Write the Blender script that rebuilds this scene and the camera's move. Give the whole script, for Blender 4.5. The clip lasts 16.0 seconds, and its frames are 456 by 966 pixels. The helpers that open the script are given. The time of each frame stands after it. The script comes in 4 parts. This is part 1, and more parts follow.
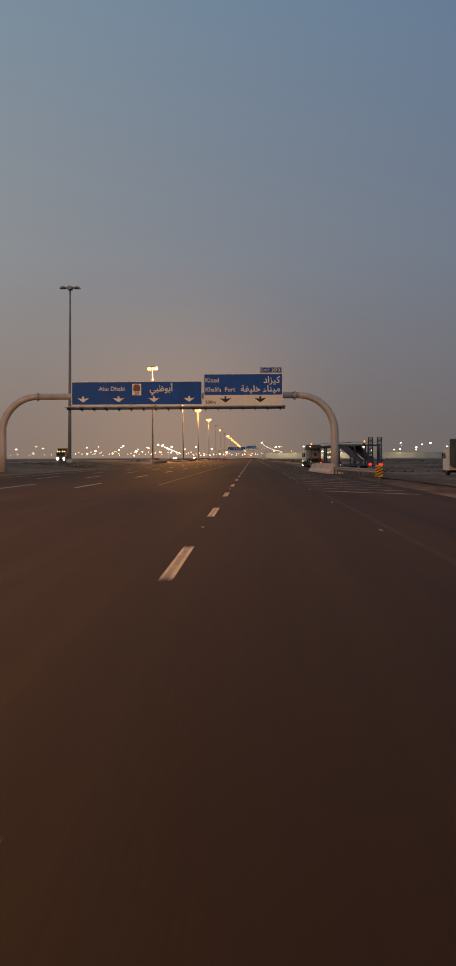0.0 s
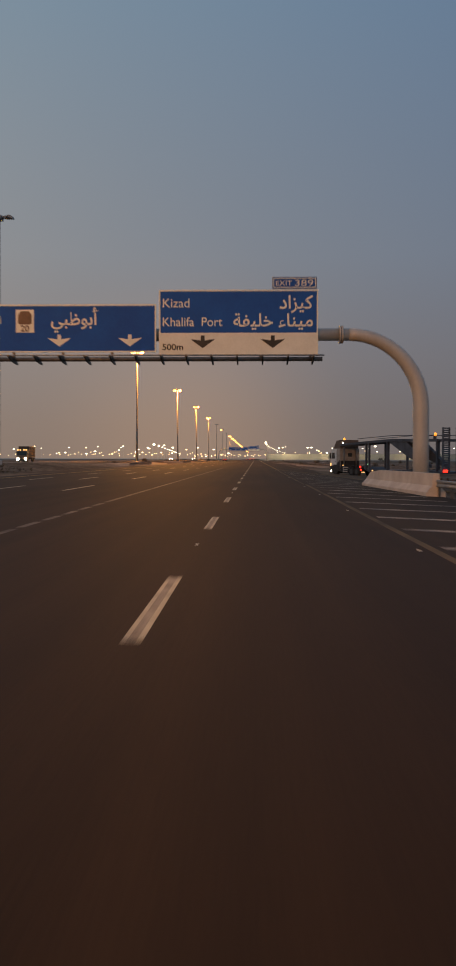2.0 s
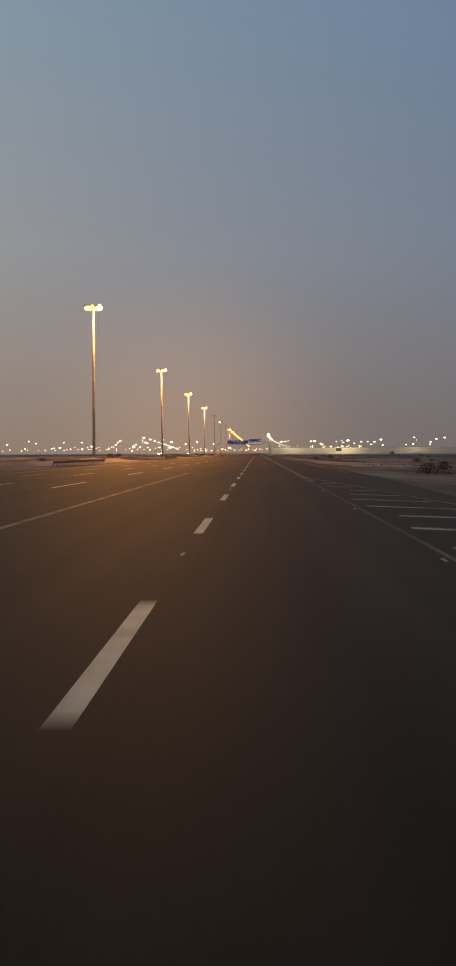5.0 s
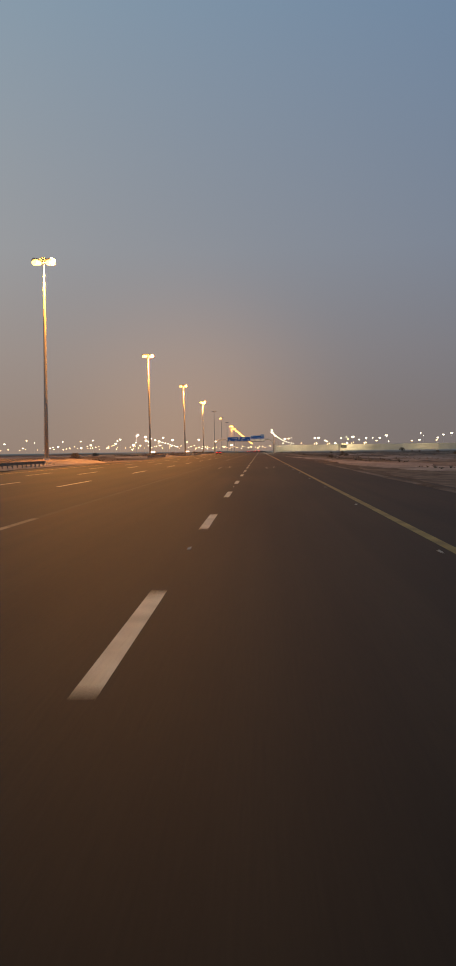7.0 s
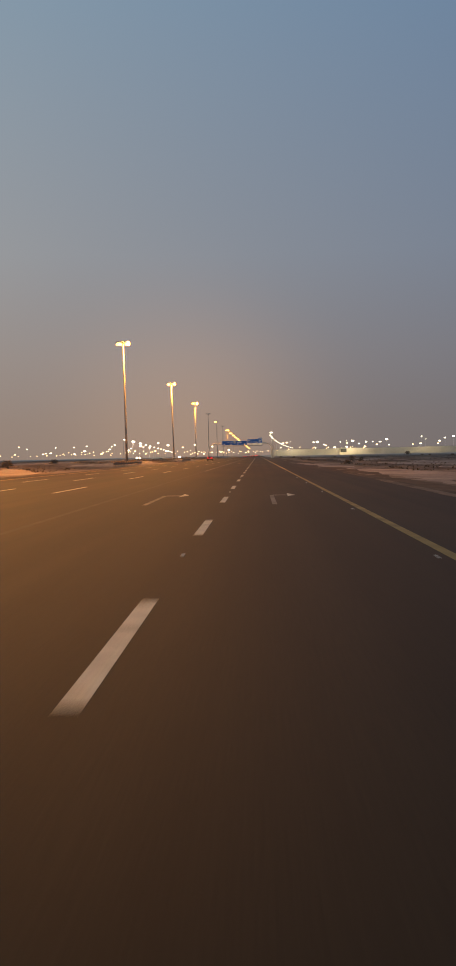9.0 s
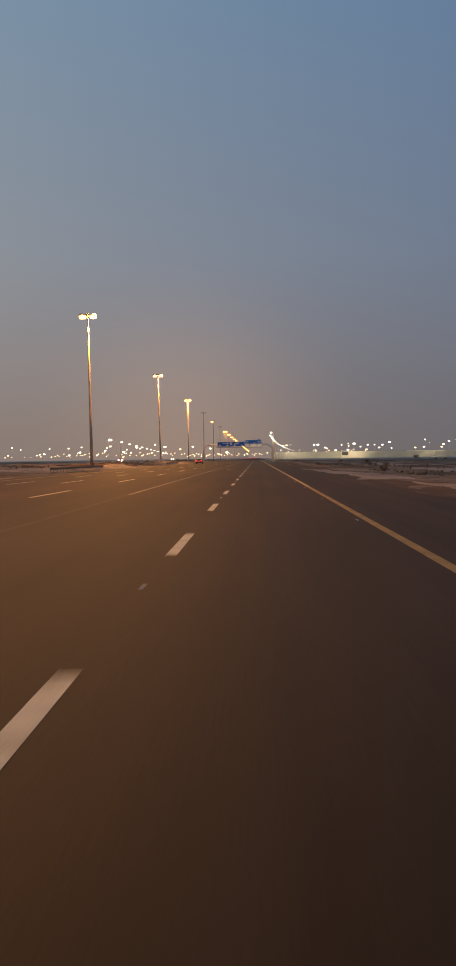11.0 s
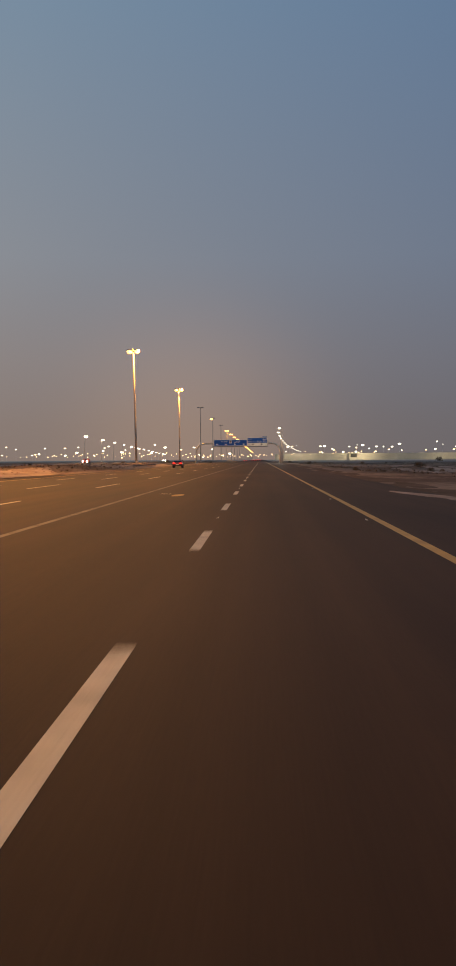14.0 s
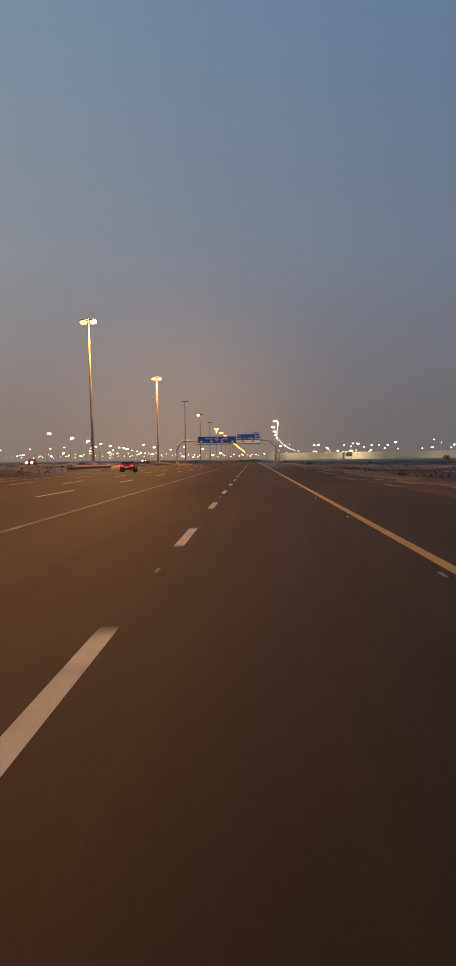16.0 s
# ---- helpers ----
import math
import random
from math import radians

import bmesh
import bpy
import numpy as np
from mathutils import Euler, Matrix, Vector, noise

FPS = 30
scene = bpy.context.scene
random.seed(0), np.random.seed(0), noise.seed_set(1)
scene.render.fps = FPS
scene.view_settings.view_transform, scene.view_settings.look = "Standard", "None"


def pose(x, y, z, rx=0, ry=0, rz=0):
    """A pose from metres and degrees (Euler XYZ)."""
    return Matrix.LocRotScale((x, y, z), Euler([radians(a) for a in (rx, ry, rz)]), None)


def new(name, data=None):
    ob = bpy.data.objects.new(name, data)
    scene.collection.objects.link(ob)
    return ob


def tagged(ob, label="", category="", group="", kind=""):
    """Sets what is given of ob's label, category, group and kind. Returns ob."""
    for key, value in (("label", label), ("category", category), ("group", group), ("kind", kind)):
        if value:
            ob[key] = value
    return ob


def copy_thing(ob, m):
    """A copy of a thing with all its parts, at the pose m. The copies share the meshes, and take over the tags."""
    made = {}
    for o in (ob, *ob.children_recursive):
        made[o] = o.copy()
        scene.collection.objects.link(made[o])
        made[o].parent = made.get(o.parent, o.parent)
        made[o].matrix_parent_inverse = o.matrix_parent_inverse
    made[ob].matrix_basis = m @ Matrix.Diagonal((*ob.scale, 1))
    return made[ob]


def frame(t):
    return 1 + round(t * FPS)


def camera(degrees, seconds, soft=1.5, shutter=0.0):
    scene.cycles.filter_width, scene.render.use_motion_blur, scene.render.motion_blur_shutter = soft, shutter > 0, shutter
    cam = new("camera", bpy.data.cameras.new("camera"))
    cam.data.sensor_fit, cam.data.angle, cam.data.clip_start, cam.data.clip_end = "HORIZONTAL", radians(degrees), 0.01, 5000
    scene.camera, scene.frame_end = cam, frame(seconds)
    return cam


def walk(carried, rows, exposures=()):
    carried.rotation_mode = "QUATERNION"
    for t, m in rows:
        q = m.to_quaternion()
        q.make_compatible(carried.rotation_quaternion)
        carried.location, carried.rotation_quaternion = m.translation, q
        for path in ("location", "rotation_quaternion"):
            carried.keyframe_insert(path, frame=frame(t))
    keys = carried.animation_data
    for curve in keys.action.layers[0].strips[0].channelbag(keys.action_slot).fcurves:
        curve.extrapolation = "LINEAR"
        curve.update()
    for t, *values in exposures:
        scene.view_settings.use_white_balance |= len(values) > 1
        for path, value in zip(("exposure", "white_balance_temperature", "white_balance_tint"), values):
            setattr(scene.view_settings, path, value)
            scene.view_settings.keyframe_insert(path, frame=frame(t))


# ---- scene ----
cam = camera(26.17, 16.0, 1.9, 0.5)
EYE = 1.42
# seconds, x, y, pitch, roll, yaw
DRIVE = [
    (0.00, -0.000, 0.86, -1.49, 0.27, 1.44),
    (0.50, -0.024, 14.04, -1.43, -0.13, 1.41),
    (1.00, -0.044, 27.14, -1.41, -0.29, 1.49),
    (1.50, -0.058, 40.08, -1.41, -0.38, 1.54),
    (2.00, -0.062, 52.68, -1.43, -0.07, 1.60),
    (2.50, -0.054, 64.90, -1.54, -0.33, 1.65),
    (3.00, -0.038, 77.18, -1.50, -0.40, 1.63),
    (3.50, -0.018, 89.90, -1.76, -0.23, 1.63),
    (4.00, 0.001, 102.72, -1.70, 0.09, 1.61),
    (5.25, 0.029, 133.44, -1.77, 0.35, 1.71),
    (6.50, 0.031, 162.84, -1.84, 0.61, 1.81),
    (7.00, 0.028, 174.50, -1.88, 0.83, 1.86),
    (7.50, 0.027, 186.23, -1.80, 0.99, 1.87),
    (8.00, 0.033, 198.15, -1.72, 1.13, 1.88),
    (8.50, 0.049, 210.31, -1.66, 1.24, 1.82),
    (9.00, 0.080, 222.69, -1.59, 1.23, 1.72),
    (10.25, 0.209, 254.43, -1.51, 1.01, 1.69),
    (11.50, 0.269, 287.47, -1.42, 0.78, 1.66),
    (12.00, 0.236, 301.09, -1.41, 0.96, 1.71),
    (12.50, 0.178, 314.85, -1.40, 0.83, 1.78),
    (13.00, 0.113, 328.70, -1.38, 0.94, 1.86),
    (13.50, 0.057, 342.70, -1.38, 0.81, 1.92),
    (14.00, 0.027, 356.96, -1.37, 0.46, 1.90),
    (14.50, 0.036, 371.56, -1.35, 0.68, 1.77),
    (15.00, 0.078, 386.37, -1.36, 0.51, 1.63),
    (15.50, 0.141, 401.26, -1.37, 0.63, 1.46),
    (16.00, 0.216, 416.19, -1.39, 0.78, 1.44),
]
PATH = [(t, pose(x, y, EYE, 90 + p, r, w)) for t, x, y, p, r, w in DRIVE]

# ---- light ----
world = bpy.data.worlds.new("dusk")
scene.world = world
world.use_nodes = True
wn, wl = world.node_tree.nodes, world.node_tree.links
wn.clear()
w_out = wn.new("ShaderNodeOutputWorld")
w_bg = wn.new("ShaderNodeBackground")
w_ramp = wn.new("ShaderNodeValToRGB")
w_sep = wn.new("ShaderNodeSeparateXYZ")
w_co = wn.new("ShaderNodeTexCoord")
wl.new(w_co.outputs["Generated"], w_sep.inputs[0])
wl.new(w_sep.outputs["Z"], w_ramp.inputs[0])
# the twilight side of the sky, behind and to the left of the drive, is brighter and warmer
w_dot = wn.new("ShaderNodeVectorMath")
w_dot.operation = "DOT_PRODUCT"
w_dot.inputs[1].default_value = (-0.85, -0.53, 0.0)
wl.new(w_co.outputs["Generated"], w_dot.inputs[0])
w_side = wn.new("ShaderNodeMapRange")
w_side.inputs["From Min"].default_value, w_side.inputs["From Max"].default_value = -1.0, 1.0
w_side.inputs["To Min"].default_value, w_side.inputs["To Max"].default_value = 0.0, 1.0
wl.new(w_dot.outputs["Value"], w_side.inputs["Value"])
w_tint = wn.new("ShaderNodeValToRGB")
w_tint.color_ramp.elements.new(0.5)
for el, pos, col in zip(w_tint.color_ramp.elements, (0.08, 0.36, 1.0), ((0.74, 0.83, 0.97, 1), (1.56, 1.38, 1.20, 1), (2.1, 1.75, 1.45, 1))):
    el.position, el.color = pos, col
wl.new(w_side.outputs["Result"], w_tint.inputs[0])
w_mul = wn.new("ShaderNodeMix")
w_mul.data_type, w_mul.blend_type = "RGBA", "MULTIPLY"
w_mul.inputs[0].default_value = 1.0
wl.new(w_ramp.outputs[0], w_mul.inputs[6])
wl.new(w_tint.outputs[0], w_mul.inputs[7])
# faint lamp glare and dusty haze ahead, painted into the sky at the horizon
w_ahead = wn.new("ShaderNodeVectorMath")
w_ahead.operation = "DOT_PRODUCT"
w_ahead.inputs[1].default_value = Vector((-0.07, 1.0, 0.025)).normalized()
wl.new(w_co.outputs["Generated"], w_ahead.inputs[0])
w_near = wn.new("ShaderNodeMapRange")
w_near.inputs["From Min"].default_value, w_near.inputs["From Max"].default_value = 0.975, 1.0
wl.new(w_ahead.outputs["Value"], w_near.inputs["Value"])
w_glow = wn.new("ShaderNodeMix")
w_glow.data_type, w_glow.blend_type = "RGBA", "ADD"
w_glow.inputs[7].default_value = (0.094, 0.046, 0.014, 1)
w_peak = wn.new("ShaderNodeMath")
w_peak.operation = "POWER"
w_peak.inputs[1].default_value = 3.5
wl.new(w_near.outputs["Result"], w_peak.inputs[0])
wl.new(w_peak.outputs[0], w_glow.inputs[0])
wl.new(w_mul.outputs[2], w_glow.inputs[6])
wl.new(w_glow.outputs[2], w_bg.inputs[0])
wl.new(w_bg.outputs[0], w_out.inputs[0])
SKY = [(0.0, (0.146, 0.123, 0.113)), (0.035, (0.150, 0.131, 0.125)), (0.10, (0.156, 0.151, 0.159)),
       (0.20, (0.150, 0.174, 0.210)), (0.42, (0.112, 0.172, 0.250)), (1.0, (0.060, 0.110, 0.190))]
while len(w_ramp.color_ramp.elements) < len(SKY):
    w_ramp.color_ramp.elements.new(0.5)
for el, (pos, col) in zip(w_ramp.color_ramp.elements, SKY):
    el.position, el.color = pos, (*col, 1)
w_bg.inputs[1].default_value = 1.15

walk(cam, PATH, [(0.0, -0.02, 6500, 10), (4.0, 0.05, 6600, 10), (7.0, 0.25, 6600, 10), (9.0, 0.20, 6550, 10), (12.0, -0.03, 5950, 10), (14.5, -0.05, 6200, 11), (16.0, -0.04, 6200, 11)])


# ---- materials ----
def material(name):
    m = bpy.data.materials.new(name)
    m.use_nodes = True
    return m, m.node_tree.nodes, m.node_tree.links, m.node_tree.nodes["Principled BSDF"]


def surface(name, dark, light, scale=4.0, rough=0.6, metal=0.0, bump=0.1, fine=60.0, stretch=(1, 1, 1), spread=(0.35, 0.65)):
    """A painted, stone or metal surface: two scales of noise between two colours, with relief."""
    m, n, l, b = material(name)
    co = n.new("ShaderNodeTexCoord")
    mp = n.new("ShaderNodeMapping")
    mp.inputs["Scale"].default_value = stretch
    l.new(co.outputs["Object"], mp.inputs[0])
    n1, n2 = n.new("ShaderNodeTexNoise"), n.new("ShaderNodeTexNoise")
    n1.inputs["Scale"].default_value, n2.inputs["Scale"].default_value = scale, fine
    n1.inputs["Detail"].default_value = 6
    for t in (n1, n2):
        l.new(mp.outputs[0], t.inputs["Vector"])
    mix = n.new("ShaderNodeMath")
    mix.operation = "MULTIPLY_ADD"
    mix.inputs[1].default_value = 0.3
    l.new(n2.outputs[0], mix.inputs[0])
    sc = n.new("ShaderNodeMath")
    sc.operation = "MULTIPLY"
    sc.inputs[1].default_value = 0.7
    l.new(n1.outputs[0], sc.inputs[0])
    l.new(sc.outputs[0], mix.inputs[2])
    r = n.new("ShaderNodeValToRGB")
    r.color_ramp.elements[0].position, r.color_ramp.elements[1].position = spread
    r.color_ramp.elements[0].color, r.color_ramp.elements[1].color = (*dark, 1), (*light, 1)
    l.new(mix.outputs[0], r.inputs[0])
    l.new(r.outputs[0], b.inputs["Base Color"])
    b.inputs["Roughness"].default_value, b.inputs["Metallic"].default_value = rough, metal
    if bump:
        bp = n.new("ShaderNodeBump")
        bp.inputs["Strength"].default_value, bp.inputs["Distance"].default_value = bump, 0.02
        l.new(mix.outputs[0], bp.inputs["Height"])
        l.new(bp.outputs[0], b.inputs["Normal"])
    return m


def wheel_tracks(m, amount):
    """Long faint streaks along the road, polished by tyres, and broad patches of older and newer asphalt."""
    n, l = m.node_tree.nodes, m.node_tree.links
    b = n["Principled BSDF"]
    base = b.inputs["Base Color"].links[0].from_socket
    co = n.new("ShaderNodeTexCoord")
    last = base
    for scale, stretch, k in ((1.6, (1, 0.006, 1), amount), (0.05, (1.4, 0.35, 1), amount * 0.8)):
        mp, t, r, mix = n.new("ShaderNodeMapping"), n.new("ShaderNodeTexNoise"), n.new("ShaderNodeMapRange"), n.new("ShaderNodeMix")
        mp.inputs["Scale"].default_value = stretch
        l.new(co.outputs["Object"], mp.inputs[0])
        l.new(mp.outputs[0], t.inputs["Vector"])
        t.inputs["Scale"].default_value, t.inputs["Detail"].default_value = scale, 3
        r.inputs["From Min"].default_value, r.inputs["From Max"].default_value = 0.3, 0.7
        r.inputs["To Min"].default_value, r.inputs["To Max"].default_value = 1 - k, 1 + k
        l.new(t.outputs[0], r.inputs["Value"])
        mix.data_type, mix.blend_type = "RGBA", "MULTIPLY"
        mix.inputs[0].default_value = 1.0
        l.new(last, mix.inputs[6])
        l.new(r.outputs["Result"], mix.inputs[7])
        last = mix.outputs[2]
    l.new(last, b.inputs["Base Color"])


def glowing(name, colour, strength):
    m, n, l, b = material(name)
    b.inputs["Base Color"].default_value = (*colour, 1)
    b.inputs["Emission Color"].default_value = (*colour, 1)
    b.inputs["Emission Strength"].default_value = strength
    return m


M_ASPHALT = surface("asphalt", (0.0185, 0.0104, 0.0046), (0.041, 0.0235, 0.0102), 0.35, 0.75, 0, 0.35, 45, (1, 0.12, 1))
M_SHOULDER = surface("shoulder_asphalt", (0.026, 0.0162, 0.0078), (0.050, 0.0315, 0.0152), 0.3, 0.8, 0, 0.35, 40, (1, 0.2, 1))
M_SAND = surface("sand", (0.062, 0.041, 0.028), (0.26, 0.195, 0.142), 0.07, 0.95, 0, 0.5, 1.3, (1, 0.4, 1), (0.42, 0.66))


def hazed_plain(m, pale):
    """Haze put into the far sand's colour: a slow, patchy paling over a few hundred metres."""
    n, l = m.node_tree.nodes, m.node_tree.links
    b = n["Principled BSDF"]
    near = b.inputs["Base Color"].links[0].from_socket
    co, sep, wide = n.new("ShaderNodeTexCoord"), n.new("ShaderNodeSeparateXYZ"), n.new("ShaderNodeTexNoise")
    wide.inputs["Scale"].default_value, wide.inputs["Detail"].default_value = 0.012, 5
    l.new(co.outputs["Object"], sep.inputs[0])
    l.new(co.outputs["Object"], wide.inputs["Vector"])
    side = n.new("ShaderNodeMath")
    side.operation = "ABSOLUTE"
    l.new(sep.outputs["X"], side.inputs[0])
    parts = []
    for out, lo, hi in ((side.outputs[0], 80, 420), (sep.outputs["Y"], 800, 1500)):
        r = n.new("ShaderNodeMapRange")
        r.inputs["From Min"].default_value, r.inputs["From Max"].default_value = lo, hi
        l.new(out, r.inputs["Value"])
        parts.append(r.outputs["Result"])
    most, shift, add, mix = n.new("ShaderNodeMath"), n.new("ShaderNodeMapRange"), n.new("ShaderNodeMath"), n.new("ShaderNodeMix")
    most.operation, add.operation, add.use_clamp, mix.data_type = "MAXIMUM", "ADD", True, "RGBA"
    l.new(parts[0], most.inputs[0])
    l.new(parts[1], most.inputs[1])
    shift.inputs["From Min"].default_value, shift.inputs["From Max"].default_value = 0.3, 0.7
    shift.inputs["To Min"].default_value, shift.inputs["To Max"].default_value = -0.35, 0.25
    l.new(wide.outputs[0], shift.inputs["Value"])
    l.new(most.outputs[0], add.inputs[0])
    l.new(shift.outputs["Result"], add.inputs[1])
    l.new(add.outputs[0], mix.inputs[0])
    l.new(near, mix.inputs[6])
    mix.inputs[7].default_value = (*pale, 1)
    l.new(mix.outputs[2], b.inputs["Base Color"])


hazed_plain(M_SAND, (0.44, 0.375, 0.31))
M_VERGE = surface("pale_sand", (0.17, 0.13, 0.10), (0.36, 0.285, 0.225), 0.25, 0.95, 0, 0.4, 2.5, (1, 0.4, 1))
M_DIRT = surface("brown_dirt", (0.040, 0.025, 0.016), (0.105, 0.070, 0.046), 0.3, 0.95, 0, 0.5, 3.0, (1, 0.6, 1))
M_DUST = surface("dusty_sand", (0.045, 0.033, 0.023), (0.19, 0.145, 0.11), 0.5, 0.95, 0, 0.4, 4.0, (1, 0.3, 1))
M_WHITE_LINE = surface("white_road_paint", (0.22, 0.195, 0.135), (0.69, 0.63, 0.44), 2.2, 0.6, 0, 0.2, 40)
M_YELLOW_LINE = surface("yellow_road_paint", (0.34, 0.20, 0.024), (0.58, 0.35, 0.050), 1.1, 0.6, 0, 0.2, 40)
M_YELLOW_WORN = surface("faded_yellow_paint", (0.16, 0.105, 0.028), (0.40, 0.26, 0.065), 1.1, 0.65, 0, 0.2, 30)
M_TAN_WORN = surface("rubbed_yellow_paint", (0.040, 0.029, 0.016), (0.17, 0.118, 0.052), 0.9, 0.7, 0, 0.2, 30, (1, 0.25, 1))
M_SLIP = surface("dusty_asphalt", (0.068, 0.049, 0.034), (0.128, 0.094, 0.067), 0.25, 0.85, 0, 0.35, 30, (1, 0.3, 1))
# lamplight and haze on the opposite road are put into this paler colour
M_OPPOSITE = surface("pale_lamplit_asphalt", (0.14, 0.115, 0.095), (0.23, 0.19, 0.155), 0.3, 0.85, 0, 0.2, 30)
M_WORN_LINE = surface("worn_road_paint", (0.020, 0.0135, 0.0075), (0.046, 0.031, 0.018), 1.2, 0.7, 0, 0.2, 30)
M_DOTTED = surface("worn_white_paint", (0.06, 0.052, 0.042), (0.24, 0.21, 0.17), 1.0, 0.65, 0, 0.2, 30)
M_HATCH = surface("scuffed_white_paint", (0.05, 0.040, 0.028), (0.54, 0.47, 0.38), 0.9, 0.65, 0, 0.2, 20, (1, 1, 1), (0.36, 0.60))
M_WORN_CORE = surface("rubbed_white_paint", (0.16, 0.14, 0.105), (0.50, 0.45, 0.36), 2.6, 0.65, 0, 0.2, 40, (1, 0.5, 1), (0.38, 0.66))
M_MAST = surface("dull_mast_steel", (0.25, 0.233, 0.213), (0.36, 0.335, 0.305), 1.5, 0.7, 0.0, 0.05, 25, (1, 1, 0.2))
# haze over the far poles is put into this pale colour
M_LAMP_POLE = surface("haze_pale_pole_paint", (0.40, 0.39, 0.37), (0.52, 0.51, 0.49), 1.5, 0.7, 0.0, 0.03, 25, (1, 1, 0.2))
M_GALV = surface("galvanised_steel", (0.24, 0.24, 0.24), (0.38, 0.38, 0.37), 3, 0.5, 0.75, 0.05, 30)
M_DUSTY_RAIL = surface("dusty_rail_steel", (0.13, 0.098, 0.072), (0.22, 0.168, 0.125), 2, 0.85, 0.0, 0.08, 20, (1, 0.4, 1))
M_PIPE = surface("pale_grey_painted_steel", (0.42, 0.40, 0.37), (0.54, 0.52, 0.48), 1.2, 0.5, 0.1, 0.04, 20, (1, 1, 0.3))
M_DARK_STEEL = surface("dark_steel", (0.09, 0.088, 0.085), (0.17, 0.165, 0.16), 4, 0.5, 0.6, 0.05, 40)
M_BLUE = surface("blue_sign_sheeting", (0.0008, 0.075, 0.36), (0.001, 0.098, 0.44), 0.7, 0.7, 0, 0.02, 8)
M_SIGN_WHITE = surface("white_sign_sheeting", (0.74, 0.75, 0.66), (0.86, 0.87, 0.78), 0.8, 0.4, 0, 0.02, 10)
M_SIGN_BLACK = surface("black_sign_film", (0.012, 0.012, 0.012), (0.03, 0.03, 0.03), 2, 0.5, 0, 0.02)
M_SIGN_BACK = surface("sign_backing", (0.20, 0.20, 0.20), (0.30, 0.30, 0.30), 2, 0.5, 0.6, 0.02)
M_CREST = surface("brown_crest_film", (0.10, 0.055, 0.04), (0.18, 0.10, 0.07), 3, 0.5, 0, 0.02)
M_CONCRETE = surface("concrete", (0.52, 0.45, 0.39), (0.68, 0.61, 0.53), 1.1, 0.85, 0, 0.2, 30)
M_FAR_WALL = surface("pale_concrete_wall", (0.42, 0.38, 0.31), (0.55, 0.51, 0.43), 0.05, 0.9, 0, 0.1, 0.6)
M_HEAD_BODY = surface("luminaire_housing", (0.25, 0.25, 0.25), (0.36, 0.36, 0.36), 4, 0.5, 0.5, 0.02)
M_SODIUM = glowing("sodium_lamp_glass", (1.0, 0.49, 0.098), 6.0)
M_LED = glowing("white_lamp_glass", (1.0, 0.90, 0.66), 4.5)
M_FAR_SODIUM = glowing("warm_far_lamp_glass", (1.0, 0.66, 0.30), 5.0)
M_FAR_WHITE = glowing("white_far_lamp_glass", (1.0, 0.87, 0.60), 5.0)
M_DEAD_LAMP = surface("unlit_lamp_glass", (0.10, 0.10, 0.11), (0.2, 0.2, 0.21), 4, 0.3, 0, 0)
M_HEADLIGHT = glowing("lit_headlight_glass", (1.0, 0.80, 0.50), 40)
M_TAIL = glowing("lit_red_tail_light", (1.0, 0.025, 0.012), 3.2)
M_AMBER = glowing("lit_amber_beacon", (1.0, 0.30, 0.035), 2.2)
M_GREEN_LAMP = glowing("lit_green_lamp", (0.45, 1.0, 0.6), 2.0)
M_MARKER_AMBER = glowing("lit_amber_marker", (1.0, 0.5, 0.15), 2.5)
M_CAB_WHITE = surface("white_cab_paint", (0.66, 0.65, 0.62), (0.80, 0.79, 0.76), 1.5, 0.35, 0, 0.02)
M_CAB_DARK = surface("dark_red_brown_paint", (0.10, 0.064, 0.044), (0.17, 0.112, 0.080), 1.5, 0.45, 0, 0.03)
M_CAB_REAR = surface("beige_grey_paint", (0.28, 0.235, 0.20), (0.48, 0.42, 0.36), 1.8, 0.5, 0, 0.04)
M_CHASSIS = surface("black_chassis_paint", (0.018, 0.018, 0.018), (0.045, 0.043, 0.04), 3, 0.7, 0.1, 0.08)
M_TRAILER = surface("dark_blue_grey_trailer_paint", (0.045, 0.052, 0.068), (0.10, 0.112, 0.14), 1.5, 0.6, 0.1, 0.06)
M_RUBBER = surface("tyre_rubber", (0.012, 0.012, 0.012), (0.028, 0.027, 0.026), 8, 0.85, 0, 0.2)
M_RIM = surface("wheel_rim", (0.045, 0.043, 0.04), (0.09, 0.087, 0.083), 6, 0.5, 0.5, 0.03)
M_GLASS = surface("dark_window_glass", (0.012, 0.014, 0.016), (0.022, 0.024, 0.026), 2, 0.08, 0, 0)
M_GREEN_BOX = surface("dark_green_tarpaulin", (0.02, 0.035, 0.03), (0.05, 0.07, 0.06), 1.2, 0.7, 0, 0.1)
M_BROWN_BOX = surface("dark_brown_container_paint", (0.045, 0.034, 0.028), (0.085, 0.062, 0.05), 1.2, 0.6, 0, 0.1)
M_RED_CAR = surface("dark_red_car_paint", (0.16, 0.022, 0.018), (0.22, 0.034, 0.028), 1.0, 0.3, 0.1, 0)
M_MARK_YELLOW = surface("yellow_marker_film", (0.55, 0.30, 0.02), (0.72, 0.42, 0.04), 3, 0.5, 0, 0.02)
M_LEAF = surface("dusty_leaf", (0.085, 0.062, 0.040), (0.17, 0.125, 0.080), 3, 0.8, 0, 0.1)
